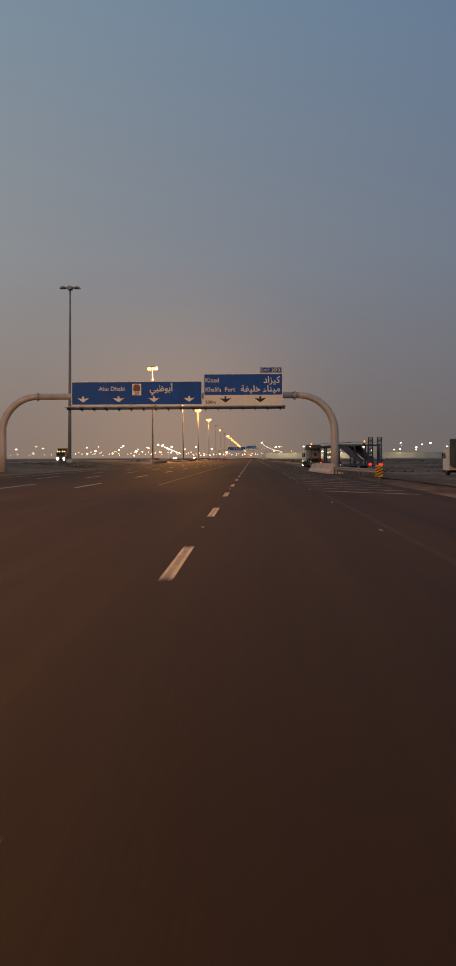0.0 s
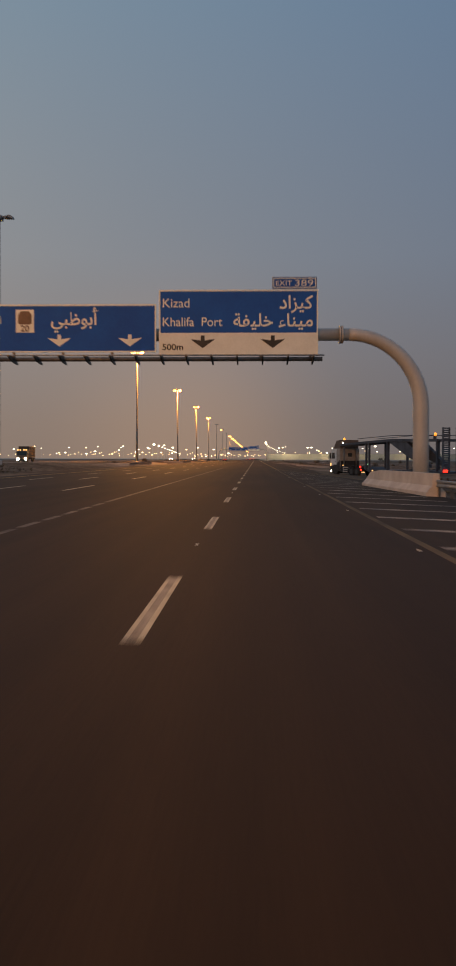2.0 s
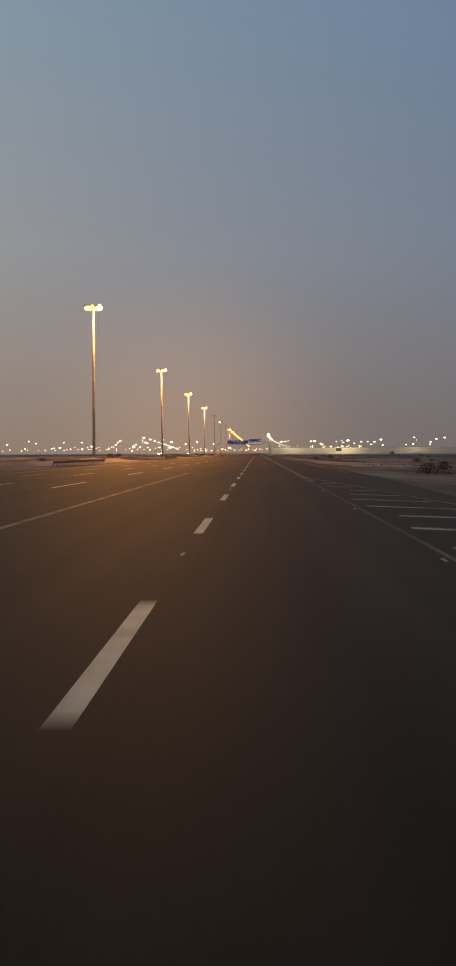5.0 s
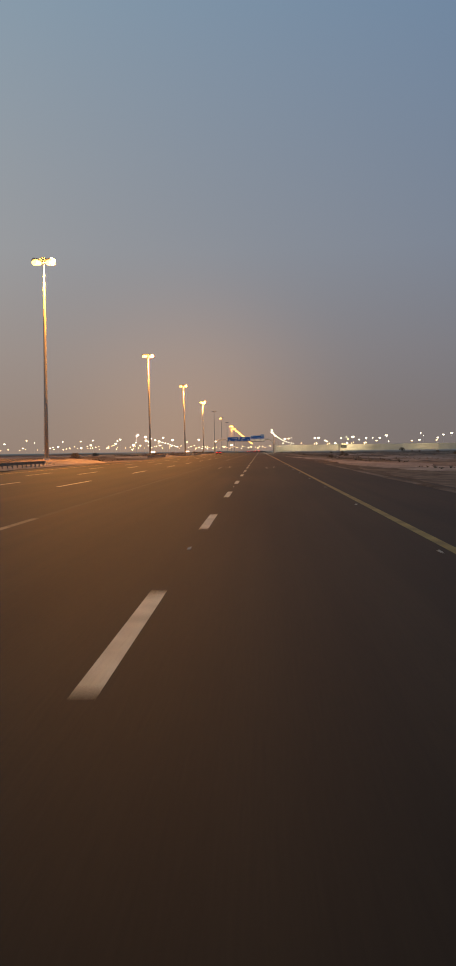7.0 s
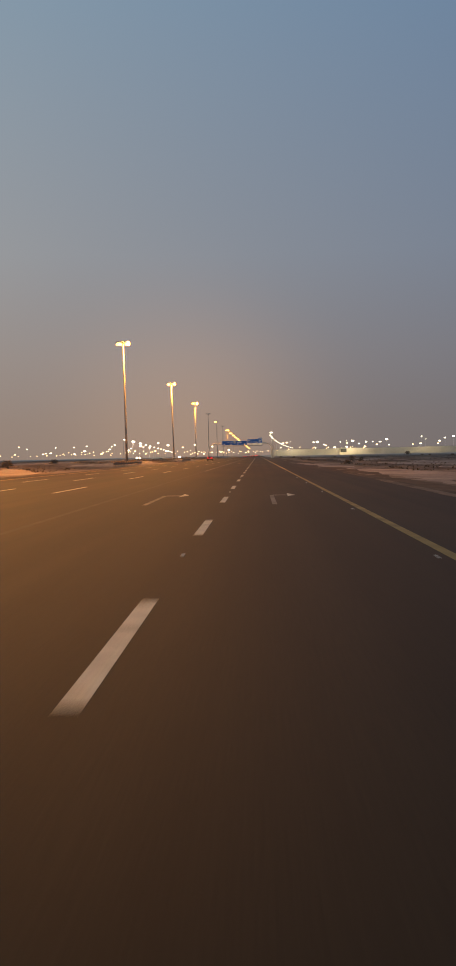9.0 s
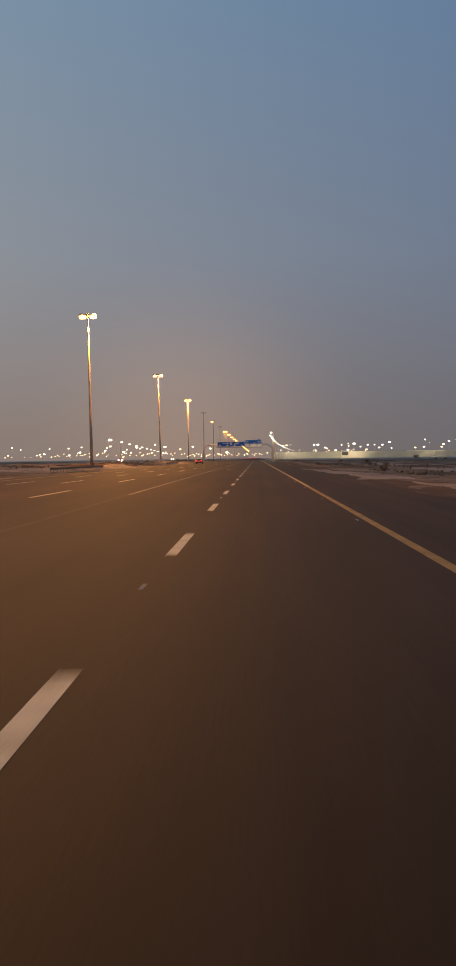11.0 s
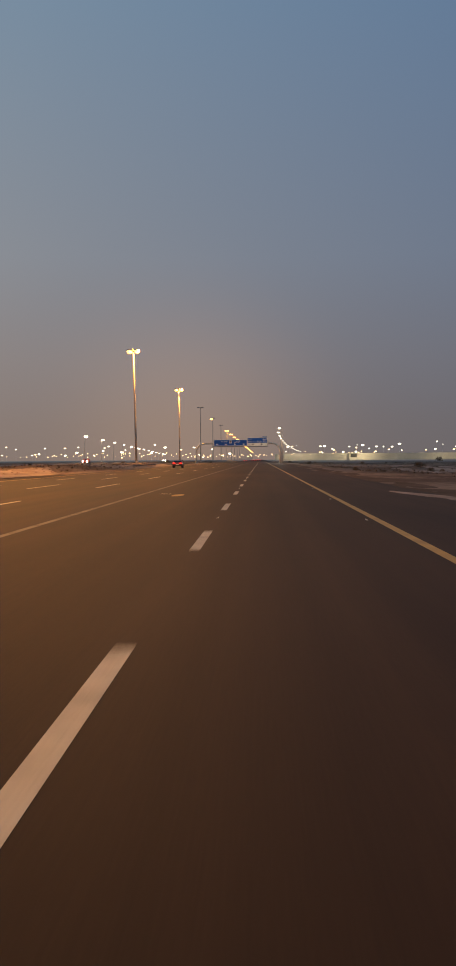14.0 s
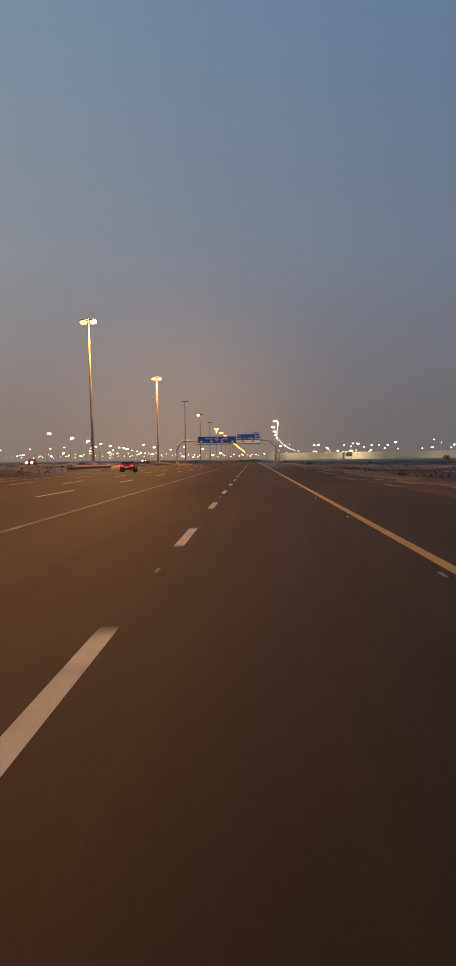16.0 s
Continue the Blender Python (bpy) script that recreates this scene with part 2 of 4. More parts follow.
M_TWIG = surface("dry_twig", (0.08, 0.06, 0.04), (0.15, 0.11, 0.08), 6, 0.9, 0, 0.1)

wheel_tracks(M_ASPHALT, 0.22)
wheel_tracks(M_SLIP, 0.15)

# weathered, dusty surfaces have little sheen
for dull in (M_ASPHALT, M_SHOULDER, M_SLIP, M_OPPOSITE, M_SAND, M_VERGE, M_DIRT, M_DUST, M_WORN_LINE, M_YELLOW_WORN, M_TAN_WORN, M_DOTTED, M_WORN_CORE, M_HATCH, M_LEAF, M_TWIG):
    dull.node_tree.nodes["Principled BSDF"].inputs["Specular IOR Level"].default_value = 0.16


# ---- mesh helpers ----
def part(name, bm, mat, parent=None, label=""):
    me = bpy.data.meshes.new(name)
    bm.to_mesh(me)
    bm.free()
    for one in (mat if isinstance(mat, (list, tuple)) else [mat]):
        me.materials.append(one)
    ob = new(name, me)
    if parent is not None:
        ob.parent = parent
    if label:
        tagged(ob, label)
    return ob


def thing(name, at, label, category, group="", kind="", turn=0.0):
    ob = new(name)
    ob.matrix_basis = pose(*at, 0, 0, turn)
    return tagged(ob, label, category, group, kind)


def add_box(bm, x0, x1, y0, y1, z0, z1, bevel=0.0):
    r = bmesh.ops.create_cube(bm, size=1)
    vs = r["verts"]
    for v in vs:
        v.co = ((x0 + x1) / 2 + v.co.x * (x1 - x0), (y0 + y1) / 2 + v.co.y * (y1 - y0), (z0 + z1) / 2 + v.co.z * (z1 - z0))
    if bevel:
        es = list({e for v in vs for e in v.link_edges})
        bmesh.ops.bevel(bm, geom=es, offset=bevel, segments=2, affect="EDGES", profile=0.5)
    return bm


def box(x0, x1, y0, y1, z0, z1, bevel=0.0):
    return add_box(bmesh.new(), x0, x1, y0, y1, z0, z1, bevel)


def add_tube(bm, points, radii, sides=12, caps=True):
    """A tube along a line of points, with a radius at each."""
    rings = []
    pts = [Vector(p) for p in points]
    for i, p in enumerate(pts):
        way = (pts[min(i + 1, len(pts) - 1)] - pts[max(i - 1, 0)]).normalized()
        side = way.cross(Vector((0, 1, 0)))
        if side.length < 0.1:
            side = way.cross(Vector((1, 0, 0)))
        side.normalize()
        up = side.cross(way)
        r = radii[i] if isinstance(radii, (list, tuple)) else radii
        rings.append([bm.verts.new(p + r * (math.cos(a) * side + math.sin(a) * up))
                      for a in (2 * math.pi * k / sides for k in range(sides))])
    for a, b in zip(rings, rings[1:]):
        for k in range(sides):
            f = bm.faces.new((a[k], a[(k + 1) % sides], b[(k + 1) % sides], b[k]))
            f.smooth = True
    if caps:
        bm.faces.new(rings[0][::-1])
        bm.faces.new(rings[-1])
    bmesh.ops.recalc_face_normals(bm, faces=bm.faces)
    return bm


def tube(points, radii, sides=12):
    return add_tube(bmesh.new(), points, radii, sides)


def prism(outline, axis, a, b):
    """A closed outline of 2D points, drawn out along an axis from a to b."""
    bm = bmesh.new()
    put = {"x": lambda u, v, w: (w, u, v), "y": lambda u, v, w: (u, w, v), "z": lambda u, v, w: (u, v, w)}[axis]
    lo = [bm.verts.new(put(u, v, a)) for u, v in outline]
    hi = [bm.verts.new(put(u, v, b)) for u, v in outline]
    bm.faces.new(lo)
    bm.faces.new(hi[::-1])
    for i in range(len(lo)):
        j = (i + 1) % len(lo)
        bm.faces.new((lo[i], hi[i], hi[j], lo[j]))
    bmesh.ops.recalc_face_normals(bm, faces=bm.faces)
    return bm


def lettering(name, text, size, mat, parent, at, turn=(90, 0, 0), align="LEFT", width=None, label="", bold=0.0):
    """Words as a thin mesh, standing in the plane x, z and facing -y."""
    cu = bpy.data.curves.new(name, "FONT")
    cu.body, cu.size, cu.align_x, cu.extrude, cu.offset = text, size, align, 0.004, bold
    tmp = new(name, cu)
    bpy.context.view_layer.update()
    me = bpy.data.meshes.new_from_object(tmp.evaluated_get(bpy.context.evaluated_depsgraph_get()))
    bpy.data.objects.remove(tmp)
    bpy.data.curves.remove(cu)
    me.name = name
    me.materials.clear()
    me.materials.append(mat)
    if width and len(me.vertices):
        xs = [v.co.x for v in me.vertices]
        k = width / (max(xs) - min(xs))
        x0 = min(xs)
        for v in me.vertices:
            v.co.x = (v.co.x - x0) * k + (0 if align == "LEFT" else -width if align == "RIGHT" else -width / 2)
    ob = new(name, me)
    ob.parent = parent
    ob.matrix_basis = pose(*at, *turn)
    if label:
        tagged(ob, label)
    return ob


# ---- the lie of the land ----
CROWN, EDGE_R, EDGE_L = -4.69, 8.0, -21.5


def road_z(x):
    if x >= 2.8:
        return -0.036 - 0.035 * (min(x, 40) - 2.8)
    if x >= CROWN:
        return -0.013 * x
    return 0.061 + 0.010 * (max(x, -45) - CROWN)


def land_z(x, y):
    """Sand: level with the pavement's edge, with low heaps further out."""
    base = road_z(x)
    out = max(0.0, x - 13, -24 - x)
    k = min(1.0, out / 22)
    n = noise.noise(Vector((x * 0.045, y * 0.03, 0.3))) + 0.5 * noise.noise(Vector((x * 0.13, y * 0.11, 4.0)))
    h = 0.75 * k * n
    if x > 8.5 or x < -23:
        h += 0.14 * noise.noise(Vector((x * 0.4, y * 0.16, 6.0)))
    if x > 13:
        base = base + k * 0.35
    if x < -24:
        t = min(1.0, (-24 - x) / 12)
        base = base + (3 - 2 * t) * t * t * 0.62
        crest = max(0.0, 1 - abs(x + 33.5) / 8.5)
        base += 0.32 * crest * (1 + 0.7 * noise.noise(Vector((y * 0.035, 2.0, 0))))
    if -67 < x < -44:
        h *= 0.1
        base = 0.46
    return base - 0.06 + h


def lines(a, b, steps, power=1.0):
    return [a + (b - a) * (i / steps) ** power for i in range(steps + 1)]


xs = sorted(set([-v for v in lines(72, 4500, 26, 2.4)] + lines(-72, -21.5, 40) + lines(-21.5, 8.0, 10) + lines(8, 60, 34) + lines(60, 4500, 26, 2.4)))
ys = sorted(set(lines(-300, 0, 12) + lines(0, 900, 200) + lines(900, 4900, 40, 1.6)))
bm = bmesh.new()
grid = [[bm.verts.new((x, y, land_z(x, y))) for x in xs] for y in ys]
for r0, r1 in zip(grid, grid[1:]):
    for k in range(len(xs) - 1):
        bm.faces.new((r0[k], r0[k + 1], r1[k + 1], r1[k])).smooth = True
ground = part("ground", bm, M_SAND)
tagged(ground, "pale and brown desert sand with low heaps", "ground", kind="structure")

# carriageway: crowned asphalt slab with a visible edge
prof = [-21.5, -19.6, -12, CROWN, 0, 2.8, 5.5, 8.0]
bm = bmesh.new()
ry = lines(-300, 4600, 60)
rows = [[bm.verts.new((x, y, road_z(x))) for x in prof] + [bm.verts.new((x, y, road_z(x) - 0.3)) for x in (8.02, -21.52)] for y in ry]
for r0, r1 in zip(rows, rows[1:]):
    c = len(prof)
    for k in range(c - 1):
        bm.faces.new((r0[k], r0[k + 1], r1[k + 1], r1[k]))
    bm.faces.new((r0[c - 1], r0[c], r1[c], r1[c - 1]))
    bm.faces.new((r0[c + 1], r0[0], r1[0], r1[c + 1]))
road = part("road", bm, M_ASPHALT)
tagged(road, "dark worn asphalt motorway carriageway of six lanes", "road", kind="structure")

# opposite carriageway beyond the median
bm = prism([(-65, 0.0), (-46, 0.0), (-46.2, 0.52), (-55.5, 0.60), (-64.8, 0.52)], "y", -300, 4600)
tagged(part("opposite_road", bm, M_OPPOSITE), "grey asphalt carriageway for oncoming traffic beyond the median", "road", kind="structure")

# slip road that joins at a slant
RAMP_TIP, RAMP_SLOPE = 184.0, 0.16


def ramp_x(y):
    """The left edge of the slip road: it runs beside the nose, then closes in on the carriageway."""
    return float(np.interp(y, (-250, 28, 98, 112, 124, 145, 165, RAMP_TIP), (24.0, 13.0, 10.2, 9.3, 8.4, 6.9, 4.9, 2.88)))


bm = bmesh.new()
prev = None
for y in lines(-250, 196, 60):
    a = min(ramp_x(y) + 0.3 + 4.7 * min(1.0, max(0.0, (y - 150) / 34)), 60)
    b = 8.4 + RAMP_SLOPE * max(0.0, 186 - y)
    row = [bm.verts.new((x, y, road_z(x) + 0.004 + (0.01 if x > 8 else 0))) for x in (a, (a + b) / 2, b)]
    row.append(bm.verts.new((b, y, road_z(b) - 0.3)))
    if prev:
        for k in range(3):
            bm.faces.new((prev[k], prev[k + 1], row[k + 1], row[k]))
    prev = row
tagged(part("slip_road", bm, M_SLIP), "dusty grey-brown asphalt slip road that merges into the carriageway", "road", kind="structure")


# blown sand and dirt along the right-hand shoulder
def sand_patch(name, mat, label, y0, y1, left, right, seed, lift=0.03, steps=70):
    """A drift with a wavering outline that thins out at both ends."""
    bm = bmesh.new()
    prev = None
    for y in lines(y0, y1, steps):
        f = (y - y0) / (y1 - y0)
        thin = min(1.0, 5 * f, 5 * (1 - f))
        a, b = left(y), right(y)
        w = b - a
        a += min(0.35 * w, 1.4) * noise.noise(Vector((y * 0.09, seed, 0))) + min(0.2 * w, 0.5) * noise.noise(Vector((y * 0.4, seed, 2)))
        b += min(0.45 * w, 2.2) * noise.noise(Vector((y * 0.06, seed, 5))) + min(0.2 * w, 0.8) * noise.noise(Vector((y * 0.35, seed, 8)))
        b = a + max(0.03, b - a) * max(0.03, thin)
        row = []
        for u, d in ((0, -0.012), (0.1, 0.6), (0.35, 1.0), (0.65, 1.0), (0.9, 0.7), (1, -0.02)):
            x = a + (b - a) * u
            row.append(bm.verts.new((x, y, max(road_z(x) + 0.006 if x < 8.05 else -9, land_z(x, y)) + lift * d)))
        if prev:
            for q in range(5):
                bm.faces.new((prev[q], prev[q + 1], row[q + 1], row[q])).smooth = True
        prev = row
    return tagged(part(name, bm, mat), label, "ground", kind="structure")


sand_patch("dirt_verge", M_DIRT, "dark brown dirt verge beside the shoulder", 192, 900, lambda y: 7.35 + max(0.0, min(1.0, (y - 290) / 160)) * 0.7, lambda y: 11.0, 1.0, 0.02, 200)
sand_patch("sand_streak", M_DUST, "thin streak of pale sand along the pavement edge", 194, 305, lambda y: 6.85 + max(0.0, y - 255) * 0.008, lambda y: 7.4 + max(0.0, y - 255) * 0.01, 2.0, 0.02)
sand_patch("sand_verge", M_VERGE, "pale bare sand beyond the dirt verge", 240, 340, lambda y: max(10.4, 16.5 - (y - 245) * 0.2), lambda y: 22.0, 3.0, 0.05)
sand_patch("sand_verge", M_VERGE, "pale bare sand beside the shoulder", 340, 403, lambda y: 7.5 - max(0.0, y - 380) * 0.05, lambda y: 13.0 - max(0.0, y - 380) * 0.12, 4.0, 0.05)
sand_patch("sand_streak", M_DUST, "small pale sand patch beside the shoulder", 486, 502, lambda y: 7.2, lambda y: 8.8, 5.0, 0.03, 20)
for yy in (326.8, 473.2, 629.2):
    sand_patch("sand_verge", M_VERGE, "pale sand under the median guard rail", yy - 92, yy + 26, lambda y: -31.5, lambda y: -23.6, yy, 0.10, 60)
for k in range(9):
    yy, xx = 330 + 34.0 * k, 24 + 13 * ((k * 0.618) % 1.0)
    sand_patch("sand_streak", M_VERGE, "pale bare sand between dark scrub", yy, yy + 26 + 12 * (k % 3), lambda y: xx, lambda y: xx + 9 + 3 * (k % 4), 6.0 + k, 0.05, 30)


# ---- road markings ----
def strip(bm, x0, x1, y0, y1, lift=0.003, steps=1):
    for a, b in zip(lines(y0, y1, steps), lines(y0, y1, steps)[1:]):
        q = [bm.verts.new((x, y, road_z(x) + lift)) for x, y in ((x0, a), (x1, a), (x1, b), (x0, b))]
        bm.faces.new(q)


def long_line(name, x, width, mat, label, y0=-250, y1=3000):
    bm = bmesh.new()
    strip(bm, x - width / 2, x + width / 2, y0, y1, steps=40)
    return tagged(part(name, bm, mat), label, "road marking", kind="structure")


long_line("edge_line_right", 2.78, 0.19, M_YELLOW_LINE, "continuous yellow edge line painted on the asphalt", 322)
long_line("faded_edge_line", 2.77, 0.18, M_YELLOW_WORN, "faded yellow edge line painted on the asphalt", 184, 321.9)
long_line("thin_edge_line", 2.68, 0.09, M_TAN_WORN, "thin rubbed yellow edge line painted on the asphalt", 108, 183.9)
long_line("worn_edge_line", 2.78, 0.16, M_WORN_LINE, "worn brownish edge line painted on the asphalt", -250, 63.9)
long_line("rubbed_edge_line", 2.78, 0.16, M_TAN_WORN, "rubbed tan edge line painted on the asphalt", 64, 107.9)
long_line("edge_line_left", -19.3, 0.20, M_YELLOW_LINE, "continuous yellow edge line beside the median")


def dash_line(x, start, pitch, length, width, first, count, wear=0):
    bm = bmesh.new()
    if wear:
        for a, b, k in ((-width / 2, -width / 4, 0), (-width / 4, width / 5, 1), (width / 5, width / 2, 0)):
            strip(bm, a, b, 0, length, 0.0)
            bm.faces.ensure_lookup_table()
            bm.faces[-1].material_index = k
    else:
        strip(bm, -width / 2, width / 2, 0, length, 0.0)
    for v in bm.verts:
        v.co.z = 0.0
    me = bpy.data.meshes.new("lane_dash")
    bm.to_mesh(me)
    bm.free()
    me.materials.append(M_WHITE_LINE)
    me.materials.append(M_WORN_CORE)
    for k in range(first, first + count):
        d = new("lane_dash", me)
        slope = -0.013 if x >= CROWN else 0.010
        d.matrix_basis = Matrix.Translation((x, start + pitch * k, road_z(x) + 0.003)) @ Matrix.Rotation(-math.atan(slope), 4, "Y")
        tagged(d, "white broken lane line painted on asphalt", "road marking", "lane dashes", "structure")


dash_line(-1.01, 0.18, 12.0, 4.06, 0.165, -3, 12, 1)
dash_line(-1.01, 0.18, 12.0, 4.06, 0.165, 9, 88)
dash_line(-8.40, -1.0, 24.0, 8.0, 0.18, -1, 45)
dash_line(-12.10, -0.5, 24.0, 8.0, 0.18, -1, 45)
dash_line(-15.60, -0.5, 24.0, 8.0, 0.18, -1, 45)

# worn line between the through lanes and the exit lanes
bm = bmesh.new()
for k in range(22, 420):
    y = 1.4 + 2.2 * k
    strip(bm, CROWN - 0.08, CROWN + 0.08, y, y + (1.2 if y < 62 else 1.7 if y < 82 or 330 < y < 358 else 2.1))
    bm.faces.ensure_lookup_table()
    bm.faces[-1].material_index = 1 if 195 < y < 310 else 0
dotted = part("lane_line", bm, [M_DOTTED, M_WORN_LINE])
tagged(dotted, "long worn white line between lanes", "road marking", kind="structure")

# hatching in the nose of the slip road
bm = bmesh.new()
for k in range(-8, 27):
    y = 77 + 4.27 * k if k < 8 else 106.9 + 3.78 * (k - 7) if k < 12 else 122 + 3.95 * (k - 11)
    x0, x1 = 2.98, min(ramp_x(y) - 0.25, 7.1)
    if x1 - x0 < 0.4:
        continue
    # towards the tip the stripes are rubbed away in places, most of all beside the through lane
    n = max(3, int((x1 - x0) / 0.3))
    worn = 0.0 if y < 108 else 1.0
    for a, b in zip(lines(x0, x1, n), lines(x0, x1, n)[1:]):
        keep = 1.0 - worn * (0.55 + 0.95 * noise.noise(Vector((a * 0.8, y * 0.37, 3.0))) - 0.13 * (a - x0))
        if keep < 0.3:
            continue
        w = 0.45 * min(1.0, 0.35 + 0.65 * keep)
        ya, yb = y - 0.12 * (a - x0), y - 0.12 * (b - x0)
        bm.faces.new([bm.verts.new((x, yy, road_z(x) + 0.007)) for x, yy in ((a, ya), (b, yb), (b, yb + w), (a, ya + w))])
for y, run in ((176.9, 0.9), (178.6, 1.0), (180.5, 0.9), (182.3, 0.9)):
    x0, x1 = 2.745, min(2.90, ramp_x(y) - 0.03)
    bm.faces.new([bm.verts.new((x, yy, road_z(x) + 0.007)) for x, yy in ((x0, y + 0.3), (x1, y), (x1, y + run), (x0, y + run + 0.3))])
tagged(part("hatching", bm, M_HATCH), "worn white slanting stripes in the nose of the slip road", "road marking", kind="structure")

bm = bmesh.new()
for a, b in zip(lines(-200, RAMP_TIP, 30), lines(-200, RAMP_TIP, 30)[1:]):
    q = [bm.verts.new((x, y, road_z(x) + 0.02)) for x, y in ((ramp_x(a) - 0.06, a), (ramp_x(a) + 0.06, a), (ramp_x(b) + 0.06, b), (ramp_x(b) - 0.06, b))]
    bm.faces.new(q)
tagged(part("slip_road_edge_line", bm, M_YELLOW_WORN), "faded yellow edge line of the slip road", "road marking", kind="structure")


# ---- high masts ----
def mast(at, lit, glass=1.0):
    """lit: 0 for none, 1 for both sides, 2 for the far side alone."""
    m = thing("high_mast", at, ("tall tapered steel lighting mast with unlit heads", "tall tapered steel lighting mast with twin glowing sodium heads",
                                "tall tapered steel lighting mast with one side glowing")[lit], "street lamp", "masts in the median")
    part("pole", tube([(0, 0, -0.5), (0, 0, 10), (0, 0, 20), (0, 0, 31.0)], [0.34, 0.28, 0.22, 0.14], 14), M_MAST, m)
    part("base_plate", box(-0.48, 0.48, -0.48, 0.48, -1.6, 0.22, 0.03), M_CONCRETE, m, "concrete footing")
    part("crossarm", tube([(-1.5, 0, 31.0), (-0.5, 0, 31.22), (0.5, 0, 31.22), (1.5, 0, 31.0)], 0.06, 8), M_MAST, m)
    part("head_ring", tube([(0, 0, 30.55), (0, 0, 30.75), (0, 0, 31.1), (0, 0, 31.34), (0, 0, 31.42)], [0.24, 0.44, 0.46, 0.30, 0.10], 12), M_HEAD_BODY, m)
    for sy in (-1, 1):
        part("gear_box", prism([(-0.34, -0.30), (0.34, -0.30), (0.40, 0.10), (0.18, 0.28), (-0.18, 0.28), (-0.40, 0.10)], "y", 0.42 * sy, 0.80 * sy), M_HEAD_BODY, m).location = (0, 0, 31.05)
    for sx in (-1, 1):
        glows = lit == 1 or (lit == 2 and sx < 0)
        for dx, dy, tilt, yaw in ((1.34, -0.36, 17, 20), (1.34, 0.36, 17, -20), (0.92, 0.0, 8, 0)):
            h = part("floodlight", prism([(-0.42, -0.02), (0.42, -0.02), (0.36, 0.16), (0.10, 0.28), (-0.10, 0.28), (-0.36, 0.16)], "y", -0.28, 0.28), M_HEAD_BODY, m)
            h.matrix_basis = pose(sx * dx, dy, 30.98 + (0.10 if dy > 0 else 0.0), 0, sx * tilt, sx * yaw)
            if glows:
                # deep rounded glass: the lamp's blob of glare is put into its shape
                part("lamp_glass", box(-0.52 * glass, 0.52 * glass, -0.38 * glass, 0.38 * glass, -0.78 * glass, -0.03, 0.30), M_SODIUM, h, "glowing orange glass")
            else:
                part("lamp_glass", box(-0.39, 0.39, -0.26, 0.26, -0.10, -0.03, 0.02), M_DEAD_LAMP, h)
    return m


# the mast at 27.5 is out of view, added lit to brighten the road
MAST_Y = [27.5, 177.5, 326.8, 473.2, 629.2, 776.4, 925.0, 1072.0, *[1220.0 + 150 * k for k in range(24)]]
LIT = {177.5: 0, 925.0: 0, 1072.0: 2, 1220.0: 0}
# place, height above the plain and lean of the nearest masts
MAST_SET = {177.5: (-32.9, 1.0, 0.7), 326.8: (-33.2, 0.4, 0.3), 473.2: (-33.5, -0.1, -0.5), 629.2: (-34.8, 0.95, -1.0), 776.4: (-34.6, 0.65, -0.3)}
for y in MAST_Y:
    lit = LIT.get(y, 1)
    x, up, lean = MAST_SET.get(y, (-34.6, 0.6, 0.0))
    # far heads get larger glass, to stand for their glare
    mast((x, y, up), lit, 1.0 if y < 1000 else 1.45).matrix_basis = pose(x - 31 * math.tan(radians(lean)) / 2, y, up, 0, lean, 0)
    if lit == 1 and y < 1400:
        la = bpy.data.lights.new("sodium_light", "POINT")
        la.energy, la.color, la.shadow_soft_size = 84000, (1.0, 0.37, 0.05), 0.6
        lo = new("sodium_light", la)
        lo.location = (x + 2.6, y - 0.9, 29.6 + up)


# ---- sign gantries ----
def arrow_down(bm, x, z, w, h, y):
    """A broad exit-lane arrow that points down, wings swept up."""
    shape = [(-0.075, 0.5), (0.075, 0.5), (0.08, 0.11), (0.5, 0.22), (0.27, -0.12), (0.0, -0.5), (-0.27, -0.12), (-0.5, 0.22), (-0.08, 0.11)]
    lo = [bm.verts.new((x + u * w, y, z + v * h)) for u, v in shape]
    hi = [bm.verts.new((x + u * w, y - 0.012, z + v * h)) for u, v in shape]
    bm.faces.new(hi)
    for i in range(len(lo)):
        j = (i + 1) % len(lo)
        bm.faces.new((lo[i], lo[j], hi[j], hi[i]))
    bmesh.ops.recalc_face_normals(bm, faces=bm.faces)
    return bm


def border(x0, x1, z0, z1, w, y):
    bm = bmesh.new()
    for a in ((x0, x1, z1 - w, z1), (x0, x1, z0, z0 + w), (x0, x0 + w, z0 + w, z1 - w), (x1 - w, x1, z0 + w, z1 - w)):
        add_box(bm, a[0], a[1], y - 0.012, y, a[2], a[3])
    return bm


